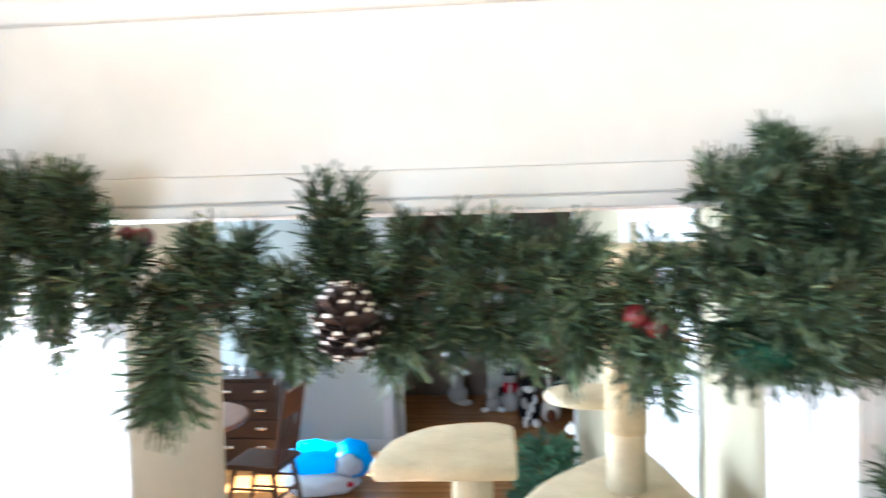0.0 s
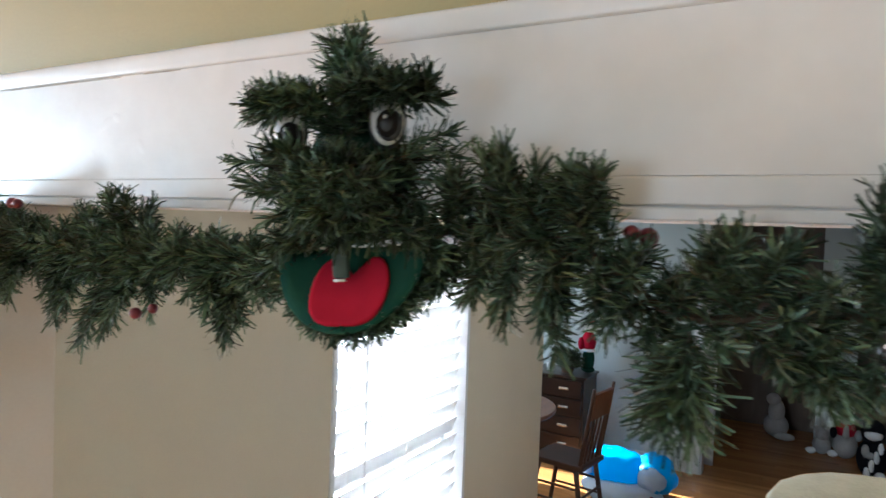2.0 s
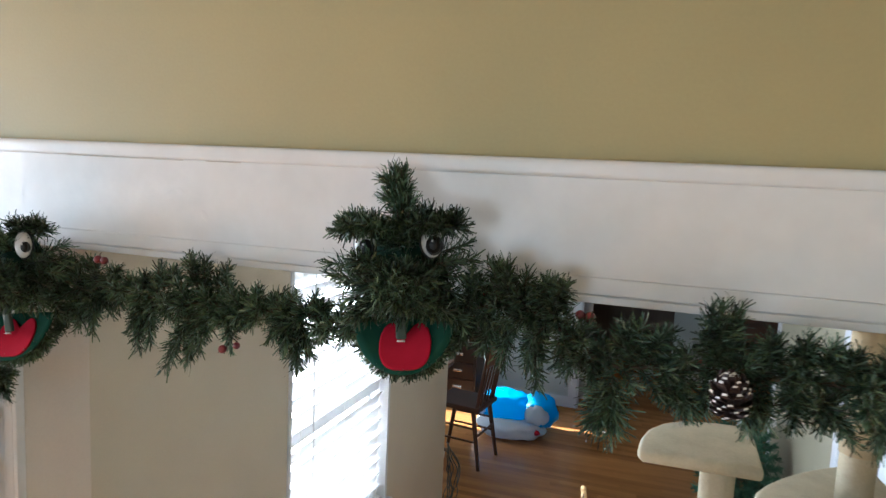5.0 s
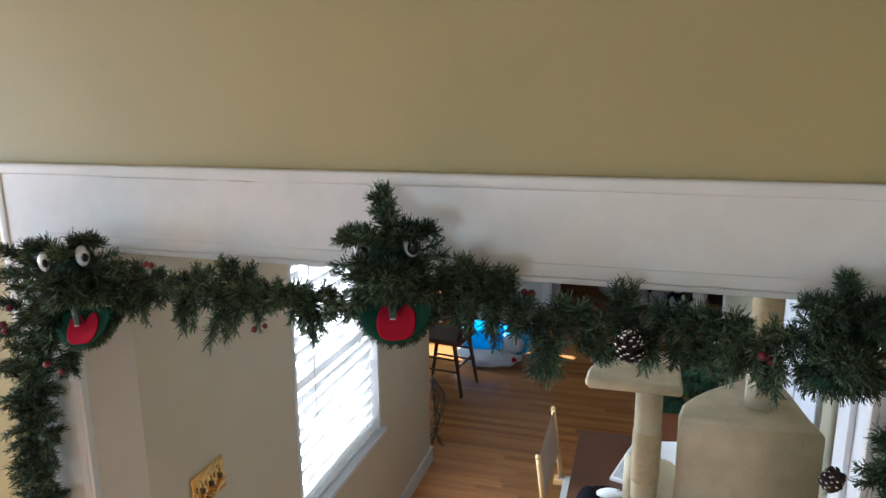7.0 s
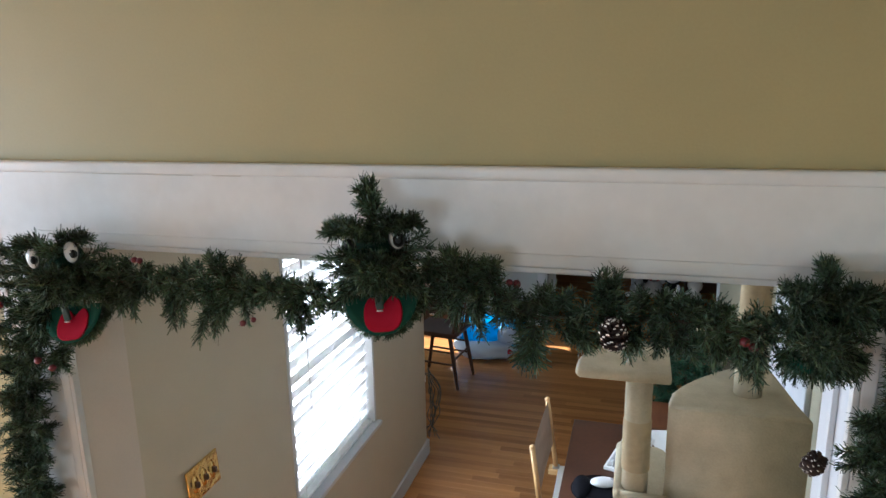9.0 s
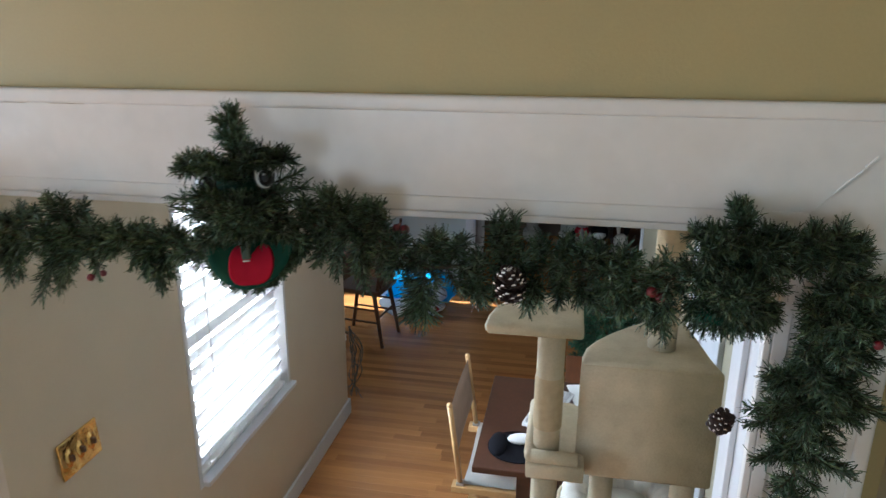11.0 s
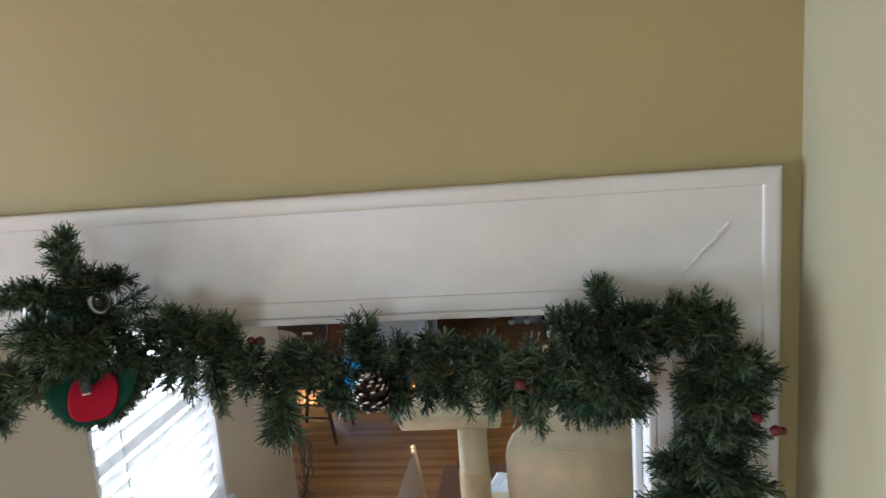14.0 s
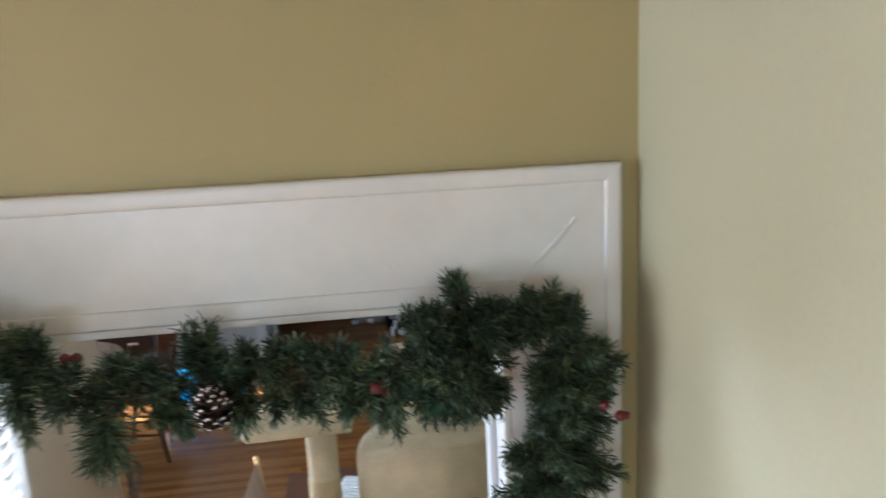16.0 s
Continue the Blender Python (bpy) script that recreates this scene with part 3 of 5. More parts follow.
for y in (0.310, 0.356, 0.402):
    bm = bmesh.new()
    box(bm, (WIN_WALL + 0.009, y - 0.005, 1.202), (WIN_WALL + 0.022, y + 0.005, 1.22), 0.002)
    part("toggle", bm, DARKWOOD, sw, "dark toggle switch")
    bm = bmesh.new()
    ball(bm, (WIN_WALL + 0.0055, y, 1.211), (0.0065, 0.017, 0.030), 20, 14)
    part("boss", bm, BRASS, sw, "domed brass boss", True)
    for zz in (1.178, 1.243):
        bm = bmesh.new()
        ball(bm, (WIN_WALL + 0.0075, y, zz), (0.002, 0.0035, 0.0035), 8, 6)
        part("screw", bm, BRASS, sw)

sw.matrix_world = pose(WIN_WALL + 0.004, 0.356, 1.211, 0, -4, 2) @ pose(-WIN_WALL, -0.356, -1.211)

# ---- garland ----
garland = thing("christmas_garland", "artificial green pine garland with red berries, pinecones and three animated faces", "garland")


def sprig_mesh(length, count, spread, seed, bend=0.62):
    """A twig of cut plastic needles round a twisted wire, growing along +z."""
    rng = random.Random(seed)
    vs, fs, mats = [], [], []
    for k in range(5):
        a = 2 * math.pi * k / 5
        vs.append((0.0014 * math.cos(a), 0.0014 * math.sin(a), 0.0))
        vs.append((0.0007 * math.cos(a), 0.0007 * math.sin(a), length))
    for k in range(5):
        fs.append((2 * k, 2 * ((k + 1) % 5), 2 * ((k + 1) % 5) + 1, 2 * k + 1))
        mats.append(1)
    for i in range(count):
        u = (i + rng.random()) / count
        az = i * 2.39996 + rng.uniform(-0.5, 0.5)
        lean = radians(64 - 20 * u + rng.uniform(-34, 30))
        if u > 0.84:
            lean = radians(rng.uniform(3, 58))
        out = Vector((math.cos(az), math.sin(az), 0))
        way = out * math.sin(lean) + Vector((0, 0, math.cos(lean)))
        ln = spread * (rng.uniform(0.62, 1.12) if rng.random() < 0.94 else rng.uniform(1.12, 1.38))
        curl = Vector((rng.uniform(-bend, bend), rng.uniform(-bend, bend), rng.uniform(-0.3, 0.4)))
        p0 = Vector((0, 0, u * length))
        p1 = p0 + way * ln * 0.55
        p2 = p1 + (way + curl).normalized() * ln * 0.45
        wide = way.cross(Vector((rng.uniform(-1, 1), rng.uniform(-1, 1), rng.uniform(-1, 1)))).normalized() * 0.00092 * rng.uniform(0.7, 1.3)
        b = len(vs)
        for p, f in ((p0, 0.8), (p1, 1.0), (p2, 0.85)):
            vs += [tuple(p - wide * f), tuple(p + wide * f)]
        fs += [(b, b + 1, b + 3, b + 2), (b + 2, b + 3, b + 5, b + 4)]
        mats += [0, 0]
    me = bpy.data.meshes.new("sprig")
    me.from_pydata(vs, [], fs)
    me.materials.append(NEEDLE)
    me.materials.append(WIRE)
    me.polygons.foreach_set("material_index", mats)
    return me


LENGTHS = (0.018, 0.03, 0.045, 0.06, 0.08)
SPRIGS = {ln: [sprig_mesh(ln, int(60 + 1150 * ln), 0.0235, 7 * k + int(1000 * ln)) for k in range(4)] for ln in LENGTHS}
CURLED = [sprig_mesh(0.018, 62, 0.023, 60 + k, 1.6) for k in range(5)]
LONG_SPRIGS = [sprig_mesh(0.05, 150, 0.036, 90 + k) for k in range(3)]
grow = random.Random(11)


def sprig_place(base, tip):
    """Which of the twigs suits, and the pose that lays it from base to tip."""
    base, tip = Vector(base), Vector(tip)
    way = tip - base
    ln = max(way.length - 0.014, 0.012)
    key = min(LENGTHS, key=lambda q: abs(q - ln))
    s = min(max(ln / key, 0.7), 1.35)
    m = Matrix.Translation(base) @ way.to_track_quat("Z", "Y").to_matrix().to_4x4() @ Matrix.Rotation(grow.uniform(0, 6.28), 4, "Z") @ Matrix.Diagonal((1, 1, s, 1))
    return grow.choice(SPRIGS[key]), m


def sprig(parent, base, tip, name="sprig"):
    mesh, m = sprig_place(base, tip)
    ob = new(name, mesh)
    ob.parent = parent
    ob.matrix_basis = m
    return tagged(ob, kind="stuff")


def joined(parent, placed, name="foliage"):
    """Many short twigs that nobody could pick apart, in one mesh."""
    vs, fs, mats = [], [], []
    for mesh, m in placed:
        b = len(vs)
        vs += [tuple(m @ v.co) for v in mesh.vertices]
        for p in mesh.polygons:
            fs.append(tuple(b + i for i in p.vertices))
            mats.append(p.material_index)
    me = bpy.data.meshes.new(name)
    me.from_pydata(vs, [], fs)
    me.materials.append(NEEDLE)
    me.materials.append(WIRE)
    me.polygons.foreach_set("material_index", mats)
    ob = new(name, me)
    ob.parent = parent
    return tagged(ob, kind="stuff")


GY = -0.062
# the wire core: across to the middle face, on to the corner, and the two ends that hang down
ACROSS_A = [(-0.76, GY, 1.985), (-0.70, GY, 2.0), (-0.63, GY, 1.985), (-0.568, GY, 1.992), (-0.493, GY, 1.985), (-0.42, GY, 1.98), (-0.362, GY, 1.988), (-0.307, GY, 1.985), (-0.252, GY, 1.988), (-0.185, GY, 1.99), (-0.12, GY, 1.985), (-0.05, GY, 1.99)]
ACROSS_B = [(0.05, GY, 2.03), (0.11, GY, 2.035), (0.171, GY, 2.039), (0.215, GY, 2.028), (0.259, GY, 1.998), (0.303, GY, 1.975), (0.365, GY, 1.98), (0.426, GY, 1.985), (0.485, GY, 1.981), (0.532, GY, 1.989), (0.589, GY, 1.986), (0.635, GY, 1.976), (0.69, GY, 1.98), (0.76, GY, 2.0), (0.82, GY, 2.015), (0.874, GY, 2.034), (0.911, GY, 2.044), (0.939, GY, 2.04)]
LEFT_DROP = [(-0.82, GY, 1.95), (-0.90, GY, 1.87), (-0.96, GY, 1.78), (-0.978, GY, 1.70), (-0.985, GY, 1.62), (-0.99, GY, 1.54), (-1.0, GY, 1.45), (-1.0, GY, 1.36), (-1.0, GY, 1.2), (-0.99, GY, 1.0)]
RIGHT_DROP = [(0.955, GY, 2.02), (0.965, GY, 1.965), (0.96, GY, 1.915), (0.946, GY, 1.863), (0.938, GY, 1.811), (0.927, GY, 1.755), (0.93, GY, 1.65), (0.94, GY, 1.5), (0.95, GY, 1.3), (0.95, GY, 1.1)]
for run, count, reach in ((ACROSS_A, 112, 0.033), (ACROSS_B, 138, 0.033), (LEFT_DROP, 150, 0.050), (RIGHT_DROP, 116, 0.042)):
    part("wire_core", tube(curve_points(run, 60), 0.004, 6), WIRE, garland, "dark twisted wire core")
    line = curve_points(run, count)
    batch = []
    for i, p in enumerate(line):
        along = (line[min(i + 1, count - 1)] - line[max(i - 1, 0)]).normalized()
        a = i * 2.4 + grow.uniform(-0.4, 0.4)
        side = along.orthogonal().normalized()
        other = along.cross(side)
        way = (math.cos(a) * side + math.sin(a) * other) + along * grow.uniform(-0.9, 0.9)
        way.y = min(way.y, 0.25) if p.z > OPEN_TOP - 0.02 or abs(p.x) > OPEN_R - 0.03 else way.y
        batch.append(sprig_place(p + along * grow.uniform(-0.006, 0.006), p + way.normalized() * (reach + 0.014) * grow.uniform(0.75, 1.25)))
        if len(batch) == 7 or i == count - 1:
            joined(garland, batch)
            batch = []


def tufts(parent, rows, lean=0.02, y0=GY, spare=2, loose=0.012):
    """Branch tips that stand out: foot x, z, tip x, z; lean: how far the tip comes forward."""
    for bx, bz, tx, tz in rows:
        foot, tip = Vector((bx, y0, bz)), Vector((tx, y0 - lean - grow.uniform(-0.008, 0.012), tz))
        tip -= (tip - foot).normalized() * 0.004
        sprig(parent, foot, tip)
        for _ in range(spare):
            j = Vector([grow.uniform(-loose, loose) for _ in range(3)])
            sprig(parent, foot + j * 0.5, foot + (tip - foot) * grow.uniform(0.62, 0.9) + j)


# hanging and standing tips between the left-hand and the middle face
tufts(garland, [(-0.64, 1.977, -0.667, 1.903), (-0.609, 1.979, -0.584, 1.905), (-0.632, 1.977, -0.632, 1.902), (-0.502, 1.981, -0.498, 1.881), (-0.488, 1.975, -0.464, 1.898), (-0.495, 1.975, -0.509, 1.92), (-0.386, 1.97, -0.438, 1.86), (-0.372, 1.972, -0.389, 1.872), (-0.365, 1.972, -0.357, 1.902), (-0.316, 1.976, -0.307, 1.91), (-0.194, 1.98, -0.179, 1.885), (-0.193, 1.986, -0.151, 1.916), (-0.207, 1.985, -0.197, 1.924)])
tufts(garland, [(-0.665, 2.01, -0.674, 2.052), (-0.603, 2.01, -0.638, 2.049), (-0.574, 2.005, -0.554, 2.042), (-0.499, 2.0, -0.489, 2.036), (-0.454, 2.005, -0.457, 2.055), (-0.439, 2.005, -0.414, 2.055), (-0.381, 2.01, -0.383, 2.08), (-0.367, 2.01, -0.355, 2.079), (-0.346, 2.01, -0.311, 2.064), (-0.259, 2.0, -0.259, 2.034), (-0.232, 2.0, -0.224, 2.026), (-0.141, 1.995, -0.139, 2.021)], 0.008, spare=1)
# between the middle face and the corner: standing, then hanging
tufts(garland, [(0.147, 2.047, 0.136, 2.114), (0.158, 2.048, 0.163, 2.117), (0.175, 2.049, 0.191, 2.104), (0.213, 2.047, 0.207, 2.094), (0.224, 2.047, 0.244, 2.097), (0.218, 2.047, 0.226, 2.098), (0.10, 2.05, 0.115, 2.10)], 0.035)
tufts(garland, [(0.256, 2.006, 0.287, 2.036), (0.325, 1.99, 0.318, 2.048), (0.335, 1.991, 0.343, 2.052), (0.356, 1.993, 0.384, 2.046), (0.435, 2.0, 0.425, 2.083), (0.44, 2.0, 0.438, 2.09), (0.444, 2.0, 0.459, 2.084), (0.503, 2.002, 0.494, 2.052), (0.54, 2.005, 0.54, 2.056), (0.558, 2.005, 0.574, 2.054), (0.595, 2.005, 0.596, 2.046), (0.627, 1.998, 0.627, 2.046), (0.636, 1.999, 0.659, 2.031), (0.615, 1.987, 0.602, 2.026)], 0.015)
tufts(garland, [(0.108, 2.021, 0.078, 1.965), (0.141, 2.019, 0.124, 1.965), (0.164, 2.015, 0.158, 1.942), (0.197, 2.012, 0.211, 1.92), (0.202, 2.012, 0.192, 1.949), (0.24, 1.999, 0.236, 1.954), (0.387, 1.963, 0.415, 1.913), (0.382, 1.968, 0.389, 1.93), (0.428, 1.957, 0.435, 1.916), (0.476, 1.962, 0.485, 1.9), (0.491, 1.963, 0.508, 1.922), (0.529, 1.967, 0.533, 1.912), (0.561, 1.971, 0.607, 1.915), (0.556, 1.97, 0.57, 1.919), (0.634, 1.968, 0.626, 1.902), (0.639, 1.968, 0.643, 1.917), (0.678, 1.968, 0.661, 1.919), (0.682, 1.973, 0.703, 1.876), (0.678, 1.973, 0.686, 1.891), (0.686, 1.974, 0.71, 1.915)])
# one long-needled tip that dangles
for foot, tip in (((0.312, 1.955), (0.303, 1.885)), ((0.306, 1.95), (0.285, 1.892)), ((0.312, 1.945), (0.318, 1.89)), ((0.31, 1.965), (0.312, 1.915)), ((0.30, 1.945), (0.293, 1.878))):
    ob = tagged(new("sprig", grow.choice(LONG_SPRIGS)), kind="stuff")
    ob.parent = garland
    a, b = Vector((foot[0], GY - 0.01, foot[1])), Vector((tip[0], GY - 0.035, tip[1]))
    ob.matrix_basis = Matrix.Translation(a) @ (b - a).to_track_quat("Z", "Y").to_matrix().to_4x4() @ Matrix.Rotation(grow.uniform(0, 6), 4, "Z")
# the end that hangs down on the left of the opening
tufts(garland, [(-0.85, 1.802, -0.797, 1.791), (-0.851, 1.795, -0.807, 1.748), (-0.869, 1.793, -0.844, 1.736), (-0.954, 1.669, -0.906, 1.644), (-0.963, 1.573, -0.886, 1.572), (-0.965, 1.565, -0.906, 1.534), (-0.98, 1.481, -0.898, 1.503), (-0.977, 1.399, -0.897, 1.405), (-0.978, 1.39, -0.929, 1.349), (-0.958, 1.699, -1.08, 1.648), (-0.961, 1.684, -1.05, 1.632), (-0.976, 1.603, -1.09, 1.55), (-0.982, 1.57, -1.07, 1.517), (-0.985, 1.505, -1.09, 1.456), (-0.992, 1.471, -1.08, 1.415), (-0.995, 1.404, -1.09, 1.345)])
tufts(garland, [(-0.999, 1.771, -1.085, 1.725), (-0.983, 1.848, -1.06, 1.845), (-0.971, 1.908, -1.05, 1.928), (-0.93, 1.99, -1.03, 1.995), (-0.92, 2.03, -0.99, 2.075), (-0.90, 1.96, -0.97, 1.97), (-0.89, 1.92, -0.96, 1.90), (-0.86, 1.99, -0.91, 2.06), (-0.84, 1.98, -0.85, 2.055), (-0.87, 1.93, -0.93, 1.95), (-0.86, 1.88, -0.91, 1.85), (-0.90, 1.85, -0.95, 1.80), (-0.84, 1.90, -0.87, 1.83), (-0.93, 1.89, -0.99, 1.86), (-0.88, 2.0, -0.94, 2.04), (-0.92, 1.82, -0.89, 1.74), (-0.93, 1.79, -0.96, 1.72)], 0.03)
tufts(garland, [(-0.99, 1.3, -0.90, 1.28), (-0.99, 1.3, -1.08, 1.26), (-0.99, 1.2, -0.91, 1.17), (-0.99, 1.2, -1.07, 1.15), (-0.99, 1.1, -0.91, 1.06), (-0.99, 1.1, -1.07, 1.04)])
# the arch at the corner and the end that hangs down on the right
tufts(garland, [(0.908, 2.044, 0.91, 2.083), (0.926, 2.044, 0.94, 2.083), (0.894, 2.04, 0.887, 2.078), (0.947, 2.038, 0.977, 2.039), (0.945, 2.034, 0.966, 2.069), (0.957, 2.009, 0.97, 2.033), (0.93, 2.04, 0.925, 2.07), (0.93, 2.03, 0.945, 2.0), (0.91, 2.03, 0.90, 1.995), (0.89, 2.03, 0.875, 2.0)], 0.03)
tufts(garland, [(0.972, 1.968, 1.01, 2.004), (0.972, 1.964, 1.023, 1.999), (0.979, 1.96, 1.042, 1.973), (0.986, 1.943, 1.034, 1.947), (0.972, 1.927, 1.028, 1.914), (0.965, 1.894, 1.022, 1.868), (0.958, 1.877, 1.018, 1.843), (0.958, 1.834, 1.019, 1.813), (0.95, 1.799, 1.044, 1.787), (0.95, 1.79, 1.016, 1.769), (0.95, 1.944, 0.889, 1.928), (0.943, 1.927, 0.892, 1.915), (0.936, 1.894, 0.888, 1.877), (0.929, 1.868, 0.888, 1.851), (0.921, 1.825, 0.846, 1.842), (0.921, 1.82, 0.851, 1.811), (0.913, 1.816, 0.861, 1.859), (0.913, 1.78, 0.825, 1.774), (0.913, 1.771, 0.828, 1.751), (0.928, 1.763, 0.875, 1.762)])
tufts(garland, [(0.95, 1.96, 0.93, 1.91), (0.95, 1.93, 0.945, 1.87), (0.93, 1.88, 0.92, 1.82), (0.94, 1.85, 0.965, 1.80), (0.93, 1.8, 0.915, 1.74), (0.93, 1.76, 0.98, 1.72)], 0.045)
tufts(garland, [(0.95, 1.97, 0.90, 1.958), (0.945, 1.955, 0.885, 1.95), (0.955, 1.985, 0.915, 1.985), (0.93, 1.7, 0.85, 1.69), (0.93, 1.7, 1.02, 1.68), (0.93, 1.6, 0.85, 1.58), (0.93, 1.6, 1.02, 1.57), (0.94, 1.5, 0.86, 1.47), (0.94, 1.5, 1.02, 1.47), (0.95, 1.4, 0.87, 1.36), (0.95, 1.4, 1.03, 1.37)])


def eye_mesh(iris, shift):
    """A flattened egg facing -y: black rim, white, dark iris and pupil, glint modelled as a white dot."""
    bm = bmesh.new()
    ball(bm, (-0.001, 0.004, 0), (0.0178, 0.0055, 0.0252), 22, 14, 3)
    ball(bm, (0, 0, 0), (0.0156, 0.0075, 0.0228), 22, 14, 0)
    ball(bm, (0.0026 + shift, -0.0020, -0.0036), (0.0134 * iris, 0.0064, 0.0168 * iris), 20, 12, 3)
    ball(bm, (0.0026 + shift, -0.0030, -0.0036), (0.0120 * iris, 0.0060, 0.0152 * iris), 20, 12, 1)
    ball(bm, (0.0026 + shift, -0.0052, -0.0046), (0.0070 * iris, 0.0050, 0.0092 * iris), 16, 10, 2)
    ball(bm, (0.0018 + shift, -0.0098, 0.0006), (0.0018, 0.0012, 0.0020), 8, 6, 0)
    return bm


def garland_face(label, centre, open_mouth, lean, yaw, size=1.0, crest=None, iris=1.0, shift=-0.001, wide=1.0, low=0.0, shy=False):
    """A furry face in the garland; its origin is midway between the eyes."""
    bm = bmesh.new()
    ball(bm, (0, 0.03, -0.045), (0.052, 0.03, 0.066), 14, 10)
    for v in bm.verts:
        v.co += 0.006 * noise.noise_vector(v.co * 40)
    face = part("face", bm, BACKFUR, garland, label)
    face.matrix_basis = pose(*centre, 0, lean, yaw) @ Matrix.Diagonal((size * wide, size, size, 1))
    # brows: a short branch over each eye, its tips standing up and drooping forward
    for side in (-1, 1):
        batch = []
        sprig(face, (side * 0.014, 0.008, 0.014), (side * 0.106, 0.002, 0.016))
        for k in range(6):
            u = 0.028 + 0.010 * k
            batch.append(sprig_place((side * u, 0.004, 0.014), (side * (u + 0.008 + grow.uniform(-0.004, 0.010)), -0.008 - grow.uniform(0, 0.016), 0.046 - 0.0022 * k + grow.uniform(-0.006, 0.005))))
        for k in range(5 if crest else 0):
            u = 0.020 + 0.013 * k
            batch.append(sprig_place((side * u, 0.0, 0.018), (side * (u - 0.004), -0.046, 0.018 + grow.uniform(-0.006, 0.005))))
        joined(face, batch, "brow")
    # the muzzle: a dome of curled tips, hanging over the mouth
    batch = []
    for k in range(56):
        a, b = 2.39996 * k, math.sqrt((k + 0.5) / 56)
        d = Vector((b * math.cos(a), -math.sqrt(max(0.0, 1 - b * b)), b * math.sin(a)))
        foot, tip = Vector((0.026 * d.x, -0.010 + 0.022 * d.y, -0.062 + 0.020 * d.z)), Vector((0.070 * d.x, -0.012 + 0.060 * d.y, -0.064 + (0.044 if d.z > 0 else 0.044 if open_mouth else 0.054) * d.z))
        mesh, m = sprig_place(foot, tip)
        batch.append((grow.choice(CURLED) if k % 3 else mesh, m))
        if len(batch) == 8:
            joined(face, batch, "muzzle")
            batch = []
    for k in range(5):
        u = k / 4 * 2 - 1
        batch.append(sprig_place((0.012 * u, 0.0, -0.012), (0.020 * u, -0.028, 0.030 - 0.008 * abs(u))))
    for k in range(9):
        u = k / 8 * 2 - 1
        batch.append(sprig_place((0.045 * u, 0.0, -0.085), (0.074 * u, -0.030 + 0.016 * abs(u), (-0.116 if open_mouth else -0.130) - 0.002 * abs(u) + grow.uniform(-0.004, 0.004))))
    joined(face, batch, "muzzle")
    # cheeks, reaching out into the garland
    for x, z, tx, ty, tz in ((-0.03, -0.04, -0.112, -0.022, -0.026), (-0.03, -0.05, -0.108, -0.012, -0.05), (-0.03, -0.05, -0.088, -0.03, -0.062), (-0.03, -0.06, -0.085, -0.008, -0.09), (0.03, -0.03, 0.106, 0.036, -0.008), (0.03, -0.04, 0.115, 0.024, -0.034), (0.03, -0.05, 0.108, 0.012, -0.06), (0.03, -0.06, 0.092, -0.006, -0.085), (0.03, -0.04, 0.088, -0.01, -0.03)):
        sprig(face, (x, 0.006, z), (tx, ty, tz))
    if shy:
        # loose tips that lie over the lower edge of one eye
        for tx, tz in ((-0.058, -0.010), (-0.045, -0.014), (-0.066, -0.018)):
            sprig(face, (-0.035, -0.004, -0.045), (tx, -0.034, tz))
        # and a fringe over both eyes
        for side in (-1, 1):
            for u in (0.030, 0.044, 0.058):
                sprig(face, (side * u, 0.0, 0.022), (side * (u + 0.004), -0.052, 0.026))
    if crest:
        cx, cy, cz = crest
        for k in range(5):
            a = 2.1 * k
            j = Vector((0.009 * math.cos(a), 0.006 * math.sin(a), -0.006 * (k % 2)))
            sprig(face, Vector((0, 0.016, 0.022)) + j * 0.6, Vector((cx, cy, cz)) + j)
        batch = [sprig_place(Vector((0, 0.016, 0.024)) + u * Vector((cx, cy - 0.016, cz - 0.03)), Vector((0, 0.016, 0.03)) + u * Vector((cx, cy - 0.016, cz - 0.03)) + Vector((0.026 * math.cos(a), -0.012, 0.016))) for u, a in ((0.15, 0.4), (0.3, 2.6), (0.45, 0.8), (0.6, 3.3), (0.3, 5.2))]
        joined(face, batch, "crest")
    if open_mouth:
        for side in (-1, 1):
            sprig(face, (side * 0.05, 0.02, -0.085), (side * 0.088, 0.0, -0.118))
            sprig(face, (side * 0.06, 0.02, -0.095), (side * 0.092, 0.004, -0.14))
            sprig(face, (side * 0.045, 0.02, -0.085), (side * 0.072, -0.014, -0.116))
        for x, z in ((-0.048, -0.001), (0.048, 0.001)):
            e = part("eye", eye_mesh(iris, shift), [EYEWHITE, EYEGREY, EYEDARK, BLACK], face, "glossy white plastic eye with a dark iris", True)
            e.matrix_basis = pose(x, -0.010, z - 0.004, -6, 0, 5 * (1 if x > 0 else -1))
        top, drop, half = -0.116 - low, 0.074, 0.074

        def bowl(x, z):
            f2 = (x / half) ** 2 + (z / drop) ** 2
            return 0.010 + 0.52 * z + 0.016 * max(0.0, 1 - f2)

        bm = bmesh.new()
        rings = []
        for i in range(8):
            f = i / 7
            ring = []
            for j in range(19):
                a = math.pi * (1 + j / 18)
                x, z = half * f * math.cos(a), drop * f * math.sin(a)
                ring.append(bm.verts.new((x, bowl(x, z), top + z)))
            rings.append(ring)
        for r0, r1 in zip(rings, rings[1:]):
            for j in range(18):
                bm.faces.new((r0[j], r0[j + 1], r1[j + 1], r1[j]))
        bmesh.ops.remove_doubles(bm, verts=bm.verts, dist=1e-5)
        bmesh.ops.solidify(bm, geom=list(bm.faces), thickness=0.004)
        bmesh.ops.recalc_face_normals(bm, faces=bm.faces)
        part("jaw", bm, GREENFELT, face, "dark green felt lined lower jaw", True)
        bm = bmesh.new()
        rings = []
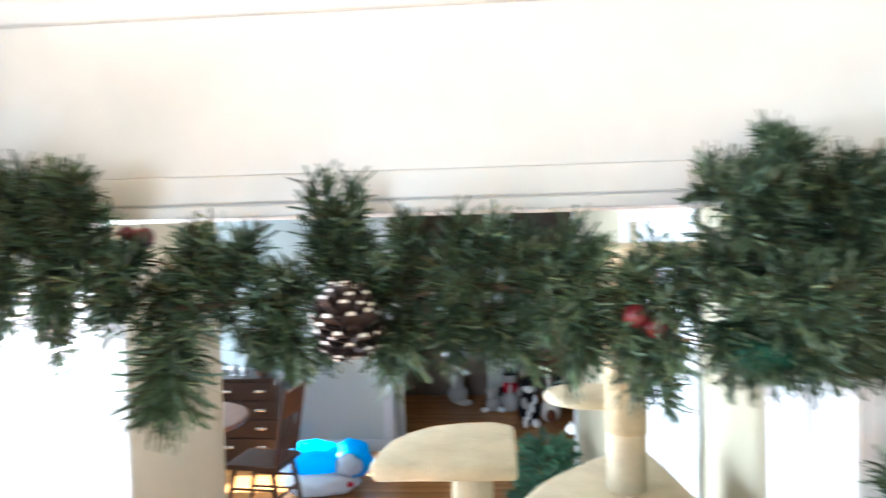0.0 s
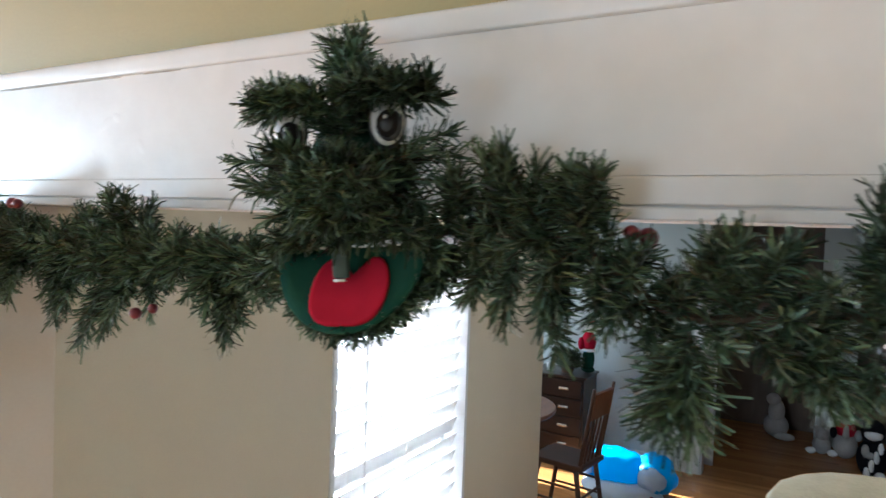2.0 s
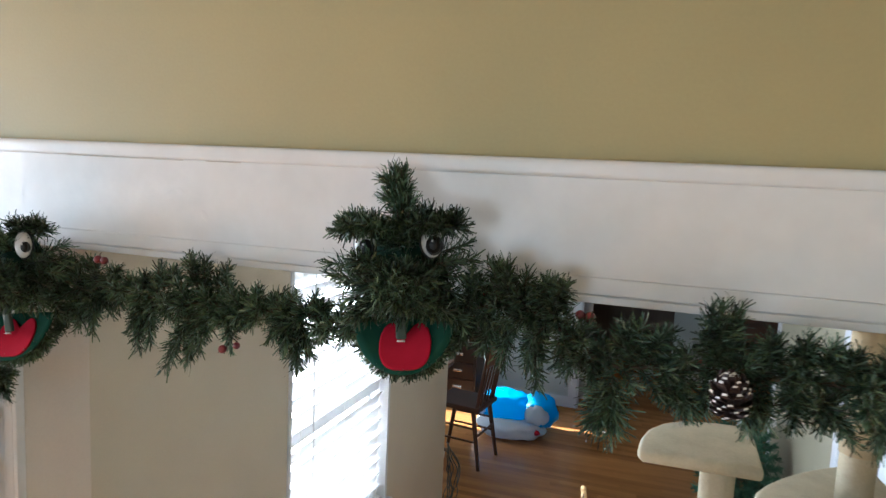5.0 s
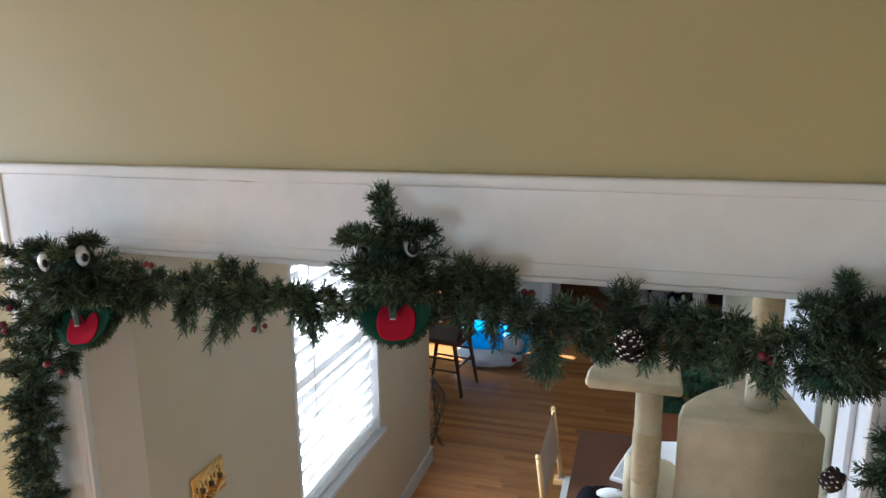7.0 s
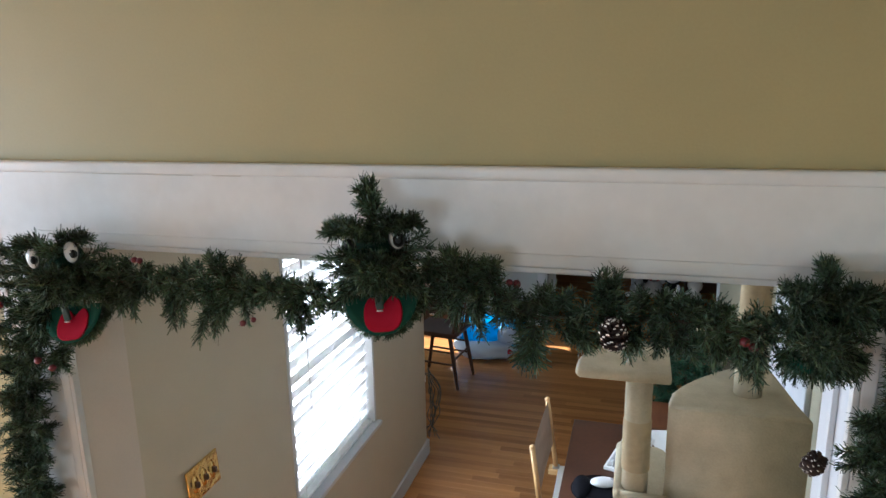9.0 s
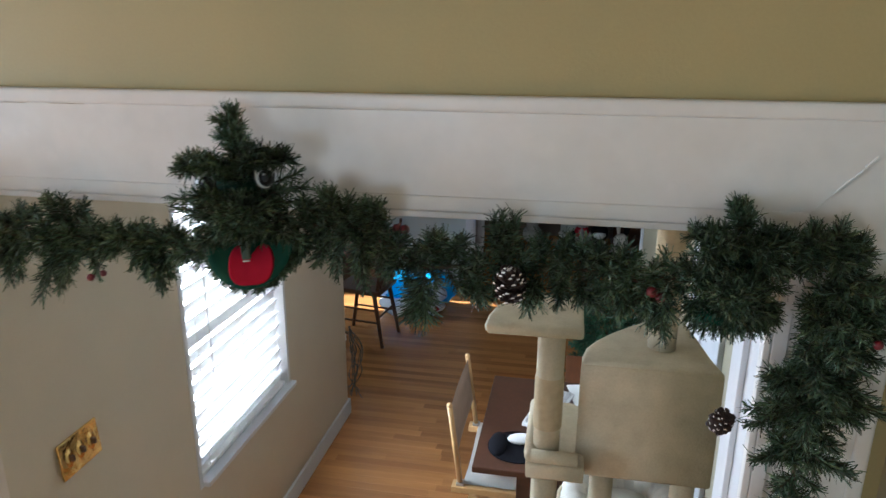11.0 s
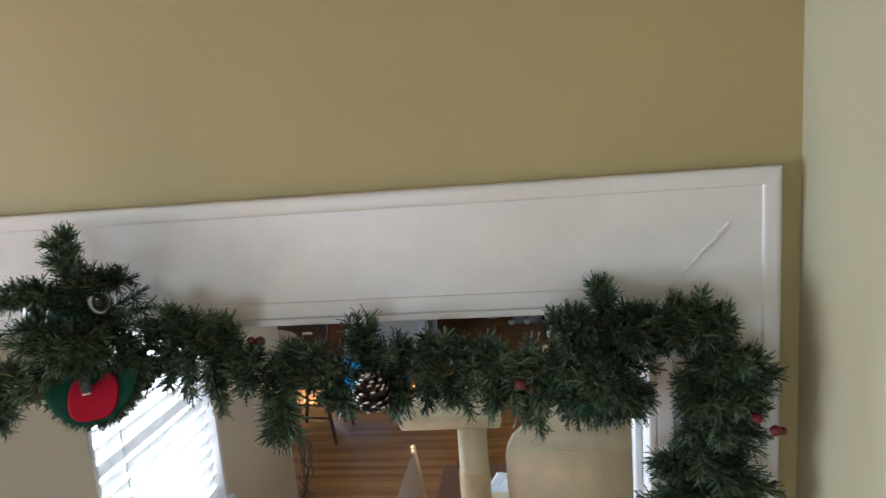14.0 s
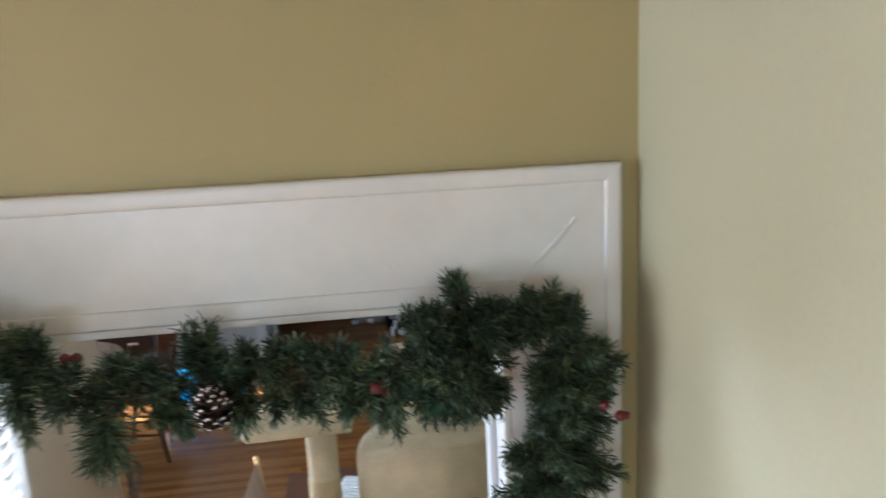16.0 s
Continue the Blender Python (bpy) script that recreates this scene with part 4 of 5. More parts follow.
        for f in (0.0, 0.25, 0.5, 0.75, 0.92, 1.0):
            ring = []
            for j in range(36):
                a = 2 * math.pi * j / 36
                x = 0.038 * math.copysign(abs(math.sin(a)) ** 0.62, math.sin(a))
                z = -0.031 * math.copysign(abs(math.cos(a)) ** 0.9, math.cos(a))
                if z > 0:
                    z -= 0.020 * math.exp(-(x / 0.0125) ** 2)
                x, z = x * f + 0.002, z * f - 0.036
                ring.append(bm.verts.new((x, bowl(x, z) - 0.0055 - 0.003 * (1 - f), top + z)))
            rings.append(ring)
        for r0, r1 in zip(rings, rings[1:]):
            for j in range(36):
                bm.faces.new((r0[j], r0[(j + 1) % 36], r1[(j + 1) % 36], r1[j]))
        bmesh.ops.remove_doubles(bm, verts=bm.verts, dist=1e-5)
        bmesh.ops.solidify(bm, geom=list(bm.faces), thickness=0.003)
        bmesh.ops.recalc_face_normals(bm, faces=bm.faces)
        part("tongue", bm, RED, face, "red felt heart-shaped tongue", True)
        part("hinge", boxes(((-0.009, -0.018, -0.141 - low), (0.006, -0.010, -0.094)), bevel=0.003), HINGE, face, "dark green mouth hinge strap")
        bm = bmesh.new()
        rod(bm, (-0.007, -0.0185, -0.1425 - low), (0.004, -0.0185, -0.1425 - low), 0.0014, sides=8)
        part("hinge_pin", bm, GREYKEYS, face, "pale plastic hinge edge", True)
        batch = []
        for j in range(30):
            a = math.pi * (1 + j / 29)
            x, z = half * math.cos(a), drop * math.sin(a)
            foot = Vector((x * 0.86, bowl(x, z) + 0.016, top + z * 0.86))
            batch.append(sprig_place(foot, foot + Vector((0.017 * math.cos(a + grow.uniform(-0.6, 0.6)), 0.002 + grow.uniform(-0.004, 0.012), 0.015 * math.sin(a)))))
            if len(batch) == 6:
                joined(face, batch, "jaw_fringe")
                batch = []
    else:
        bm = bmesh.new()
        ball(bm, (-0.036, -0.010, -0.102), (0.034, 0.022, 0.015), 18, 12)
        part("jaw", bm, GREENFELT, face, "closed dark green felt jaw", True)
        batch = []
        for x, z in ((-0.049, -0.003), (0.049, 0.005)):
            bm = bmesh.new()
            ball(bm, (0, 0, 0), (0.0165, 0.009, 0.019), 16, 10)
            lid = part("eyelid", bm, BACKFUR, face, "closed dark green eyelid", True)
            lid.matrix_basis = pose(x, -0.008, z)
            for k in range(8):
                a = 2 * math.pi * k / 8
                batch.append(sprig_place((x, 0.0, z), (x + 0.028 * math.cos(a), -0.044, z + 0.022 * math.sin(a))))
        joined(face, batch, "eyelid_fringe")
        batch = []
        for j in range(24):
            u = j / 23 * 2 - 1
            batch.append(sprig_place((0.07 * u, 0.0, -0.08), (0.088 * u + grow.uniform(-0.010, 0.010), -0.050 + 0.04 * abs(u), -0.112 + grow.uniform(-0.004, 0.008))))
        joined(face, batch, "jaw_fringe")
    return face


garland_face("furry green pine face with open red felt mouth and white eyes", (0.006, -0.112, 2.129), True, -5, 13, 1.0, (-0.008, 0.062, 0.108), shy=True)
garland_face("furry green pine face at the corner, mouth open", (-0.757, -0.118, 2.062), True, -8, 8, 1.02, None, 0.70, 0.003, low=0.012)
tufts(garland, [(-0.83, 1.96, -0.835, 1.875), (-0.84, 1.95, -0.81, 1.868), (-0.86, 1.93, -0.84, 1.85), (-0.82, 1.96, -0.80, 1.89), (-0.85, 1.90, -0.815, 1.835)], 0.075, -0.075)
garland_face("furry green pine face with closed eyes and mouth", (0.793, -0.085, 2.040), False, 0, 0, 1.0, (0.010, 0.055, 0.068), wide=0.78)


def berries(places):
    for x, y, z, r in places:
        bm = bmesh.new()
        ball(bm, (0, 0, 0), r, 16, 12)
        ball(bm, (0, 0, -r), (r * 0.2, r * 0.2, r * 0.16), 6, 5)
        b = part("berry", bm, BERRY, garland, "shiny red berry", True)
        b.matrix_basis = pose(x, y, z, grow.uniform(0, 360), grow.uniform(0, 360), 0)


berries([(-0.308, -0.092, 1.923, 0.007), (-0.286, -0.085, 1.930, 0.006), (-0.562, -0.098, 2.05, 0.007), (-0.548, -0.098, 2.049, 0.0068), (0.272, -0.052, 2.035, 0.0085), (0.259, -0.055, 2.038, 0.007), (0.6745, -0.082, 1.965, 0.009), (0.690, -0.080, 1.956, 0.009),
         (1.0, -0.094, 1.910, 0.0072), (1.022, -0.1, 1.894, 0.0078), (1.033, -0.095, 1.891, 0.006), (-0.962, -0.105, 1.919, 0.009), (-0.99, -0.105, 1.875, 0.009), (-0.978, -0.11, 1.862, 0.008), (-0.865, -0.11, 1.79, 0.0085), (-0.824, -0.11, 1.776, 0.0085)])


def scale_mesh():
    """One thick cone scale growing along +x, with a white-painted rim."""
    bm = bmesh.new()
    ring = []
    for x, wide, thick, lift in ((0.0, 0.0022, 0.0010, 0.0), (0.008, 0.0050, 0.0012, 0.0004), (0.0125, 0.0060, 0.0014, 0.0012), (0.0150, 0.0044, 0.0015, 0.0024), (0.0166, 0.0028, 0.0014, 0.0040)):
        ring.append([bm.verts.new((x, wide * a, lift + thick * c)) for a, c in ((-1, -0.5), (1, -0.5), (0.75, 1), (-0.75, 1))])
    for k, (r0, r1) in enumerate(zip(ring, ring[1:])):
        for q in range(4):
            bm.faces.new((r0[q], r0[(q + 1) % 4], r1[(q + 1) % 4], r1[q])).material_index = 0
    bm.faces.new(ring[-1]).material_index = 1
    bmesh.ops.recalc_face_normals(bm, faces=bm.faces)
    me = bpy.data.meshes.new("scale")
    bm.to_mesh(me)
    bm.free()
    me.materials.append(CONE)
    me.materials.append(SNOWTIP)
    return me


CONE_SCALE = scale_mesh()


def pinecone(x, y, z, size, tilt):
    """An open cone of thick scales with white-painted tips."""
    bm = bmesh.new()
    ball(bm, (0, 0, 0), (0.012, 0.012, 0.017), 10, 8, 0)
    c = part("pinecone", bm, CONE, garland, "brown pinecone with white painted tips")
    c.matrix_basis = pose(x, y, z, tilt, grow.uniform(-10, 10), grow.uniform(0, 360)) @ Matrix.Diagonal((size, size, size, 1))
    for i in range(84):
        u = i / 83
        az = math.degrees(i * 2.39996) + grow.uniform(-7, 7)
        s = new("scale", CONE_SCALE)
        s.parent = c
        k = (0.50 + 0.66 * math.sin(math.pi * (0.12 + 0.76 * u))) * grow.uniform(0.9, 1.1)
        s.matrix_basis = pose(0, 0, -0.0175 + 0.033 * u, 0, 20 - 88 * u + grow.uniform(-9, 9), 0)
        s.matrix_basis = pose(0, 0, 0, 0, 0, az) @ s.matrix_basis @ pose(0.0065 * k - 0.002, 0, 0) @ Matrix.Diagonal((k * 1.06, k * 0.9, k, 1))


pinecone(0.456, -0.100, 1.964, 1.10, -8)
pinecone(0.803, -0.078, 1.752, 0.85, 150)

# ---- cat tree ----
cat = thing("cat_tree", "tall beige plush cat tree with sisal posts and box house", "cat tree")


def fuzzy(bm, seed, amount=0.0018):
    for v in bm.verts:
        v.co += amount * noise.noise_vector(v.co * 35 + Vector((seed, 0, 0)))
    return bm


def post(x, y, z0, z1, sisal=None, r=0.039):
    bm = bmesh.new()
    vs = rod(bm, (x, y, z0), (x, y, z1), r, sides=32)
    p = part("post", fuzzy(bm, x, 0.001), PLUSH, cat, smooth=True)
    if sisal:
        bm = bmesh.new()
        z = sisal[0]
        ring = []
        while z < sisal[1]:
            rod(bm, (x, y, z), (x, y, z + 0.0055), r + 0.003, r + 0.0005, sides=32)
            z += 0.0058
        part("sisal_wrap", bm, SISAL, p, "tan sisal rope wrapping")
    return p


def rounded(x0, x1, y0, y1, back, n=7):
    """An outline straight in front with rounded back corners."""
    out = [(x0, y0), (x1, y0)]
    out += [(x1 - back + back * math.cos(a), y1 - back + back * math.sin(a)) for a in [math.pi / 2 * k / n for k in range(n + 1)]]
    out += [(x0 + back - back * math.sin(a), y1 - back + back * math.cos(a)) for a in [math.pi / 2 * k / n for k in range(n + 1)]]
    return out


PX, PY = 0.505, 0.66
left_curve = [(0.602, 0.83 - 0.02), (0.56, 0.838), (0.49, 0.832), (0.43, 0.808), (0.385, 0.77), (0.352, 0.71), (0.337, 0.64), (0.335, 0.585), (0.345, 0.565)]
part("perch", fuzzy(slab([(0.602, 0.572)] + left_curve, 1.582, 1.616, 0.012), 1), PLUSH, cat, "D-shaped plush perch", True)
post(PX + 0.012, PY, 1.175, 1.583, (1.27, 1.43))
post(PX + 0.012, PY, 0.04, 1.118)
bm = slab(rounded(0.462, 0.63, 0.60, 0.98, 0.06), 1.118, 1.175, 0.012)
part("ledge", fuzzy(bm, 2), PLUSH, cat, "plush covered ledge", True)
bm = bmesh.new()
for a, b in (((0.475, 0.63, 1.19), (0.475, 0.92, 1.19)), ((0.475, 0.615, 1.19), (0.61, 0.615, 1.19))):
    rod(bm, a, b, 0.02, sides=12)
    ball(bm, a, 0.02, 10, 8)
part("bolster", fuzzy(bm, 4), PLUSH, cat, "plush bolster rim", True)
HOUSE = [(0.604, 0.672), (0.992, 0.672), (0.970, 0.78), (0.955, 0.92), (0.940, 1.035), (0.928, 1.058), (0.900, 1.062), (0.852, 1.042), (0.800, 1.005), (0.742, 0.952), (0.687, 0.890), (0.645, 0.828), (0.618, 0.775), (0.606, 0.72)]
part("house", fuzzy(slab(HOUSE, 1.10, 1.478, 0.014), 3, 0.0016), PLUSH, cat, "plush covered box house", True)
bm = bmesh.new()
rod(bm, (0.612, 0.6735, 1.4675), (0.984, 0.6735, 1.4675), 0.0032, sides=8)
rod(bm, (0.606, 0.6745, 1.12), (0.606, 0.6745, 1.462), 0.003, sides=8)
part("seam", bm, PLUSH, cat, "stitched plush seam", True)
post(0.838, 0.815, 1.476, 1.955, (1.60, 1.93), 0.041)
part("side_perch", fuzzy(slab([(0.785 + 0.108 * math.cos(a), 0.945 + 0.085 * math.sin(a)) for a in [2 * math.pi * k / 22 for k in range(22)]], 1.628, 1.654, 0.011), 7), PLUSH, cat, "small round side perch", True)
part("top_perch", fuzzy(slab([(0.915 + 0.14 * math.cos(a), 0.88 + 0.17 * math.sin(a)) for a in [2 * math.pi * k / 26 for k in range(26)]], 1.956, 1.99, 0.012), 8), PLUSH, cat, "round top perch", True)
for x in (0.69, 0.93):
    for y in (0.74, 0.93):
        post(x, y, 0.04, 1.10, None, 0.036)
bm = slab(rounded(0.56, 1.0, 0.67, 1.01, 0.1), 0.82, 0.86, 0.01)
part("lower_shelf", fuzzy(bm, 9), PLUSH, cat, "plush lower shelf", True)
bm = bmesh.new()
for k in range(24):
    a = 2 * math.pi * k / 24
    ball(bm, (0.77 + 0.15 * math.cos(a), 0.84 + 0.12 * math.sin(a), 0.905 + 0.01 * math.sin(3 * a)), (0.05, 0.05, 0.045), 10, 8)
ball(bm, (0.77, 0.84, 0.885), (0.15, 0.12, 0.025), 14, 8)
part("bed", fuzzy(bm, 6, 0.004), WHITECLOTH, cat, "pale round plush bed", True)
part("base_board", fuzzy(slab(rounded(0.40, 1.04, 0.55, 1.06, 0.05), 0.0, 0.04, 0.008), 10), PLUSH, cat, "plush covered base board", True)

# ---- desk and what lies on it ----
desk = thing("desk", "dark brown wooden computer desk beside the cat tree", "desk")
DZ = 0.72
part("desktop", boxes(((0.222, 1.20, DZ - 0.028), (0.98, 2.0, DZ)), bevel=0.004), DARKWOOD, desk)
for y in (1.24, 1.93):
    part("side_panel", boxes(((0.40, y, 0), (0.94, y + 0.03, DZ - 0.0285)), bevel=0.002), DARKWOOD, desk)
part("back_panel", boxes(((0.92, 1.271, 0.2), (0.94, 1.929, DZ - 0.0285)), bevel=0.002), DARKWOOD, desk)
kb = thing("keyboard", "white and grey computer keyboard on the desk", "keyboard")
turn = pose(0.508, 1.70, DZ, 0, 0, 75)
bm = bmesh.new()
box(bm, (-0.18, -0.07, 0.0), (0.18, 0.07, 0.018), 0.005, turn)
part("keyboard_body", bm, PALE, kb)
for r in range(5):
    bm = bmesh.new()
    for c in range(13):
        box(bm, (-0.17 + c * 0.0265, -0.06 + r * 0.024, 0.0185), (-0.17 + c * 0.0265 + 0.022, -0.06 + r * 0.024 + 0.02, 0.025), 0, turn)
    part("key_strip", bm, GREYKEYS, kb, "strip of grey keys")
pad = thing("mouse_pad", "black round mouse pad with a padded wrist rest", "mouse pad")
part("pad", slab([(0.39 + 0.125 * math.cos(a), 1.37 + 0.118 * math.sin(a)) for a in [2 * math.pi * k / 28 for k in range(28)]], DZ, DZ + 0.005, 0.0015), BLACKCLOTH, pad)
bm = bmesh.new()
ball(bm, (0.31, 1.372, DZ + 0.008), (0.04, 0.09, 0.018), 16, 10)
part("wrist_rest", bm, BLACKCLOTH, pad, "", True)
mouse = thing("computer_mouse", "white computer mouse on the black pad", "computer mouse")
bm = bmesh.new()
ball(bm, (0.402, 1.405, DZ + 0.022), (0.058, 0.033, 0.019), 18, 12)
bmesh.ops.rotate(bm, verts=bm.verts, cent=(0.402, 1.405, DZ), matrix=Matrix.Rotation(radians(14), 3, "Z"))
part("mouse_body", bm, PALE, mouse, "", True)
bm = bmesh.new()
rod(bm, (0.437, 1.408, DZ + 0.032), (0.434, 1.42, DZ + 0.032), 0.008, sides=12)
part("wheel", bm, GREYKEYS, mouse)
for i, (x, y, a) in enumerate(((0.72, 1.84, 12), (0.74, 1.80, -8))):
    p = tagged(obj("paper_sheet", boxes(((-0.105, -0.148, 0), (0.105, 0.148, 0.004)), bevel=0), PAPER), "loose white paper sheets on the dark desk", "paper", "papers on the desk")
    p.matrix_basis = pose(x, y, DZ + 0.0005 + 0.0045 * i, 0, 0, a)

# ---- director's chair ----
chair = thing("directors_chair", "folding director's chair of pale wood with taupe canvas back", "chair")
Y0, Y1, XB = 1.45, 1.955, 0.085
for y in (Y0, Y1):
    bm = bmesh.new()
    rod(bm, (XB + 0.052, y, 0.449), (XB + 0.0, y, 0.835), 0.0125, sides=12)
    ball(bm, (XB, y, 0.838), 0.0135, 10, 8)
    part("back_post", bm, MAPLE, chair, "", True)
    part("seat_rail", boxes(((XB + 0.015, y - 0.028, 0.42), (XB + 0.44, y + 0.028, 0.45)), bevel=0.004), MAPLE, chair)
    part("foot_rail", boxes(((XB + 0.02, y - 0.018, 0.0), (XB + 0.44, y + 0.018, 0.028)), bevel=0.004), MAPLE, chair)
for x in (XB + 0.09, XB + 0.36):
    for a, b in ((Y0, Y1), (Y1, Y0)):
        bm = bmesh.new()
        rod(bm, (x + (0.012 if a < b else -0.012), a, 0.03), (x + (0.012 if a < b else -0.012), b, 0.425), 0.014, sides=10)
        part("cross_leg", bm, MAPLE, chair)
bm = bmesh.new()
rows = []
for i in range(13):
    y = Y0 - 0.015 + (Y1 - Y0 + 0.03) * i / 12
    sag = 0.006 * math.sin(math.pi * i / 12)
    rows.append([bm.verts.new((XB + 0.036 - 0.032 * k / 3 - sag, y, 0.595 + 0.228 * k / 3)) for k in range(4)])
for a, b in zip(rows, rows[1:]):
    for k in range(3):
        bm.faces.new((a[k], a[k + 1], b[k + 1], b[k]))
bmesh.ops.solidify(bm, geom=list(bm.faces), thickness=0.004)
bmesh.ops.recalc_face_normals(bm, faces=bm.faces)
part("back_canvas", bm, CANVAS, chair, "taupe canvas back sling", True)
bm = bmesh.new()
rows = []
for i in range(11):
    y = Y0 - 0.01 + (Y1 - Y0 + 0.02) * i / 10
    rows.append([bm.verts.new((XB + 0.065 + 0.36 * k / 2, y, 0.4585 - 0.03 * math.sin(math.pi * i / 10))) for k in range(3)])
for a, b in zip(rows, rows[1:]):
    for k in range(2):
        bm.faces.new((a[k], a[k + 1], b[k + 1], b[k]))
bmesh.ops.solidify(bm, geom=list(bm.faces), thickness=0.004)
bmesh.ops.recalc_face_normals(bm, faces=bm.faces)
part("seat_canvas", bm, WHITECLOTH, chair, "white canvas seat sling", True)
for y in (Y0, Y1):
    part("hinge", boxes(((XB + 0.035, y - 0.02, 0.4505), (XB + 0.07, y + 0.02, 0.462)), bevel=0.002), STEEL, chair, "steel hinge")

# ---- wooden chest behind the desk, and a small tree on it ----
box1 = thing("blanket_chest", "reddish brown wooden chest behind the desk", "chest")
part("chest_body", boxes(((0.60, 2.08, 0), (1.05, 2.72, 0.50)), bevel=0.004), REDWOOD, box1)
part("lid", boxes(((0.585, 2.065, 0.5005), (1.06, 2.735, 0.525)), bevel=0.006), REDWOOD, box1)
part("plinth", boxes(((0.59, 2.07, 0), (1.055, 2.0795, 0.06)), bevel=0.003), REDWOOD, box1)

tree = thing("small_christmas_tree", "small green artificial Christmas tree with a white ball ornament", "Christmas tree")
bm = bmesh.new()
rod(bm, (0.84, 3.05, 0.0), (0.84, 3.05, 0.9), 0.014, 0.006, sides=8)
part("trunk", bm, WIRE, tree)
for k in range(130):
    u = k / 130
    a = k * 2.39996
    r = 0.115 + 0.16 * (1 - u) ** 0.7
    zc = 0.18 + 0.66 * u
    foot = Vector((0.84, 3.05, zc))
    s = sprig(tree, foot + Vector((math.cos(a), math.sin(a), 0)) * r * 0.35, foot + Vector((math.cos(a) * r, math.sin(a) * r, -0.02 + 0.06 * u)), "branch")
    s.data = s.data.copy()
    s.data.materials[0] = PINE2
    s.matrix_basis = s.matrix_basis @ Matrix.Diagonal((1.9, 1.9, 1.3, 1))
bm = bmesh.new()
ball(bm, (0.955, 2.90, 0.965), 0.028, 16, 12)
rod(bm, (0.955, 2.90, 0.99), (0.955, 2.90, 1.005), 0.006, sides=8)
part("ornament", bm, PALE, tree, "white ball ornament", True)

# ---- dark wooden chair and round table ----
dch = thing("dining_chair", "dark wooden dining chair with a slatted leaning back", "chair")
SX0, SX1, SY0, SY1 = -1.27, -0.87, 3.72, 4.08
part("seat", boxes(((SX0, SY0, 0.43), (SX1, SY1, 0.465)), bevel=0.01), DARKWOOD, dch)
for x, dx in ((SX0 + 0.06, -0.06), (SX1 - 0.06, 0.09)):
    for y, dy in ((SY0 + 0.03, -0.06), (SY1 - 0.03, -0.01)):
        bm = bmesh.new()
        rod(bm, (x + dx, y + dy, 0.0), (x, y, 0.432), 0.014, 0.019, sides=10)
        part("leg", bm, DARKWOOD, dch)
for z in (0.20, 0.30):
    f = 1 - z / 0.43
    for y, dy in ((SY0 + 0.03, -0.06), (SY1 - 0.03, -0.01)):
        bm = bmesh.new()
        rod(bm, (SX0 + 0.06 - 0.06 * f, y + dy * f, z), (SX1 - 0.06 + 0.09 * f, y + dy * f, z), 0.009, sides=8)
        part("stretcher", bm, DARKWOOD, dch)
bm = bmesh.new()
rod(bm, (SX1 - 0.01, SY0, 0.25), (SX1 - 0.01, SY1 - 0.035, 0.25), 0.009, sides=8)
part("stretcher", bm, DARKWOOD, dch)
for y in (SY0 + 0.03, SY1 - 0.03):
    bm = bmesh.new()
    rod(bm, (SX1 - 0.03, y, 0.465), (SX1 + 0.055, y + (0.01 if y > 3.9 else -0.01), 1.0), 0.016, 0.011, sides=10)
    part("back_post", bm, DARKWOOD, dch)
for k in range(4):
    y = SY0 + 0.085 + 0.063 * k
    bm = bmesh.new()
    rod(bm, (SX1 - 0.03, y, 0.465), (SX1 + 0.035, y, 0.82), 0.009, sides=8)
    part("spindle", bm, DARKWOOD, dch)
turn = pose(SX1 + 0.042, 0, 0.88, 0, 9, 0)
bm = bmesh.new()
box(bm, (-0.012, SY0 + 0.035, -0.10), (0.012, SY1 - 0.035, 0.085), 0.004, turn)
part("back_rail", bm, REDWOOD, dch, "orange-brown top rail")

dch.matrix_world = pose(-0.95, 3.9, 0, 0, 0, -8) @ pose(0.95, -3.9, 0)

tbl = thing("round_table", "round brown wooden dining table", "table")
bm = slab([(-1.67 + 0.49 * math.cos(a), 3.88 + 0.49 * math.sin(a)) for a in [2 * math.pi * k / 40 for k in range(40)]], 0.72, 0.75, 0.008)
part("tabletop", bm, REDWOOD, tbl)
bm = bmesh.new()
rod(bm, (-1.67, 3.88, 0.1), (-1.67, 3.88, 0.72), 0.06, 0.05, sides=18)
part("pedestal", bm, DARKWOOD, tbl)
for k in range(4):
    a = math.pi / 4 + math.pi / 2 * k
    bm = bmesh.new()
    rod(bm, (-1.67, 3.88, 0.16), (-1.67 + 0.32 * math.cos(a), 3.88 + 0.32 * math.sin(a), 0.025), 0.035, 0.025, sides=10)
    part("foot", bm, DARKWOOD, tbl)

# ---- chest of drawers with decorations ----
dr = thing("chest_of_drawers", "dark wooden chest of drawers with bright metal pulls", "chest of drawers")
CX0, CX1, CY0, CY1, CT = -1.95, -1.30, 5.02, 5.40, 0.775
part("carcass", boxes(((CX0, CY0, 0.03), (CX1, CY1, CT - 0.02)), bevel=0.003), EBONY, dr)
part("top", boxes(((CX0 - 0.02, CY0 - 0.02, CT - 0.0195), (CX1 + 0.02, CY1, CT)), bevel=0.004), EBONY, dr)
part("plinth", boxes(((CX0 + 0.01, CY0 + 0.01, 0), (CX1 - 0.01, CY1 - 0.01, 0.0295)), bevel=0.002), EBONY, dr)
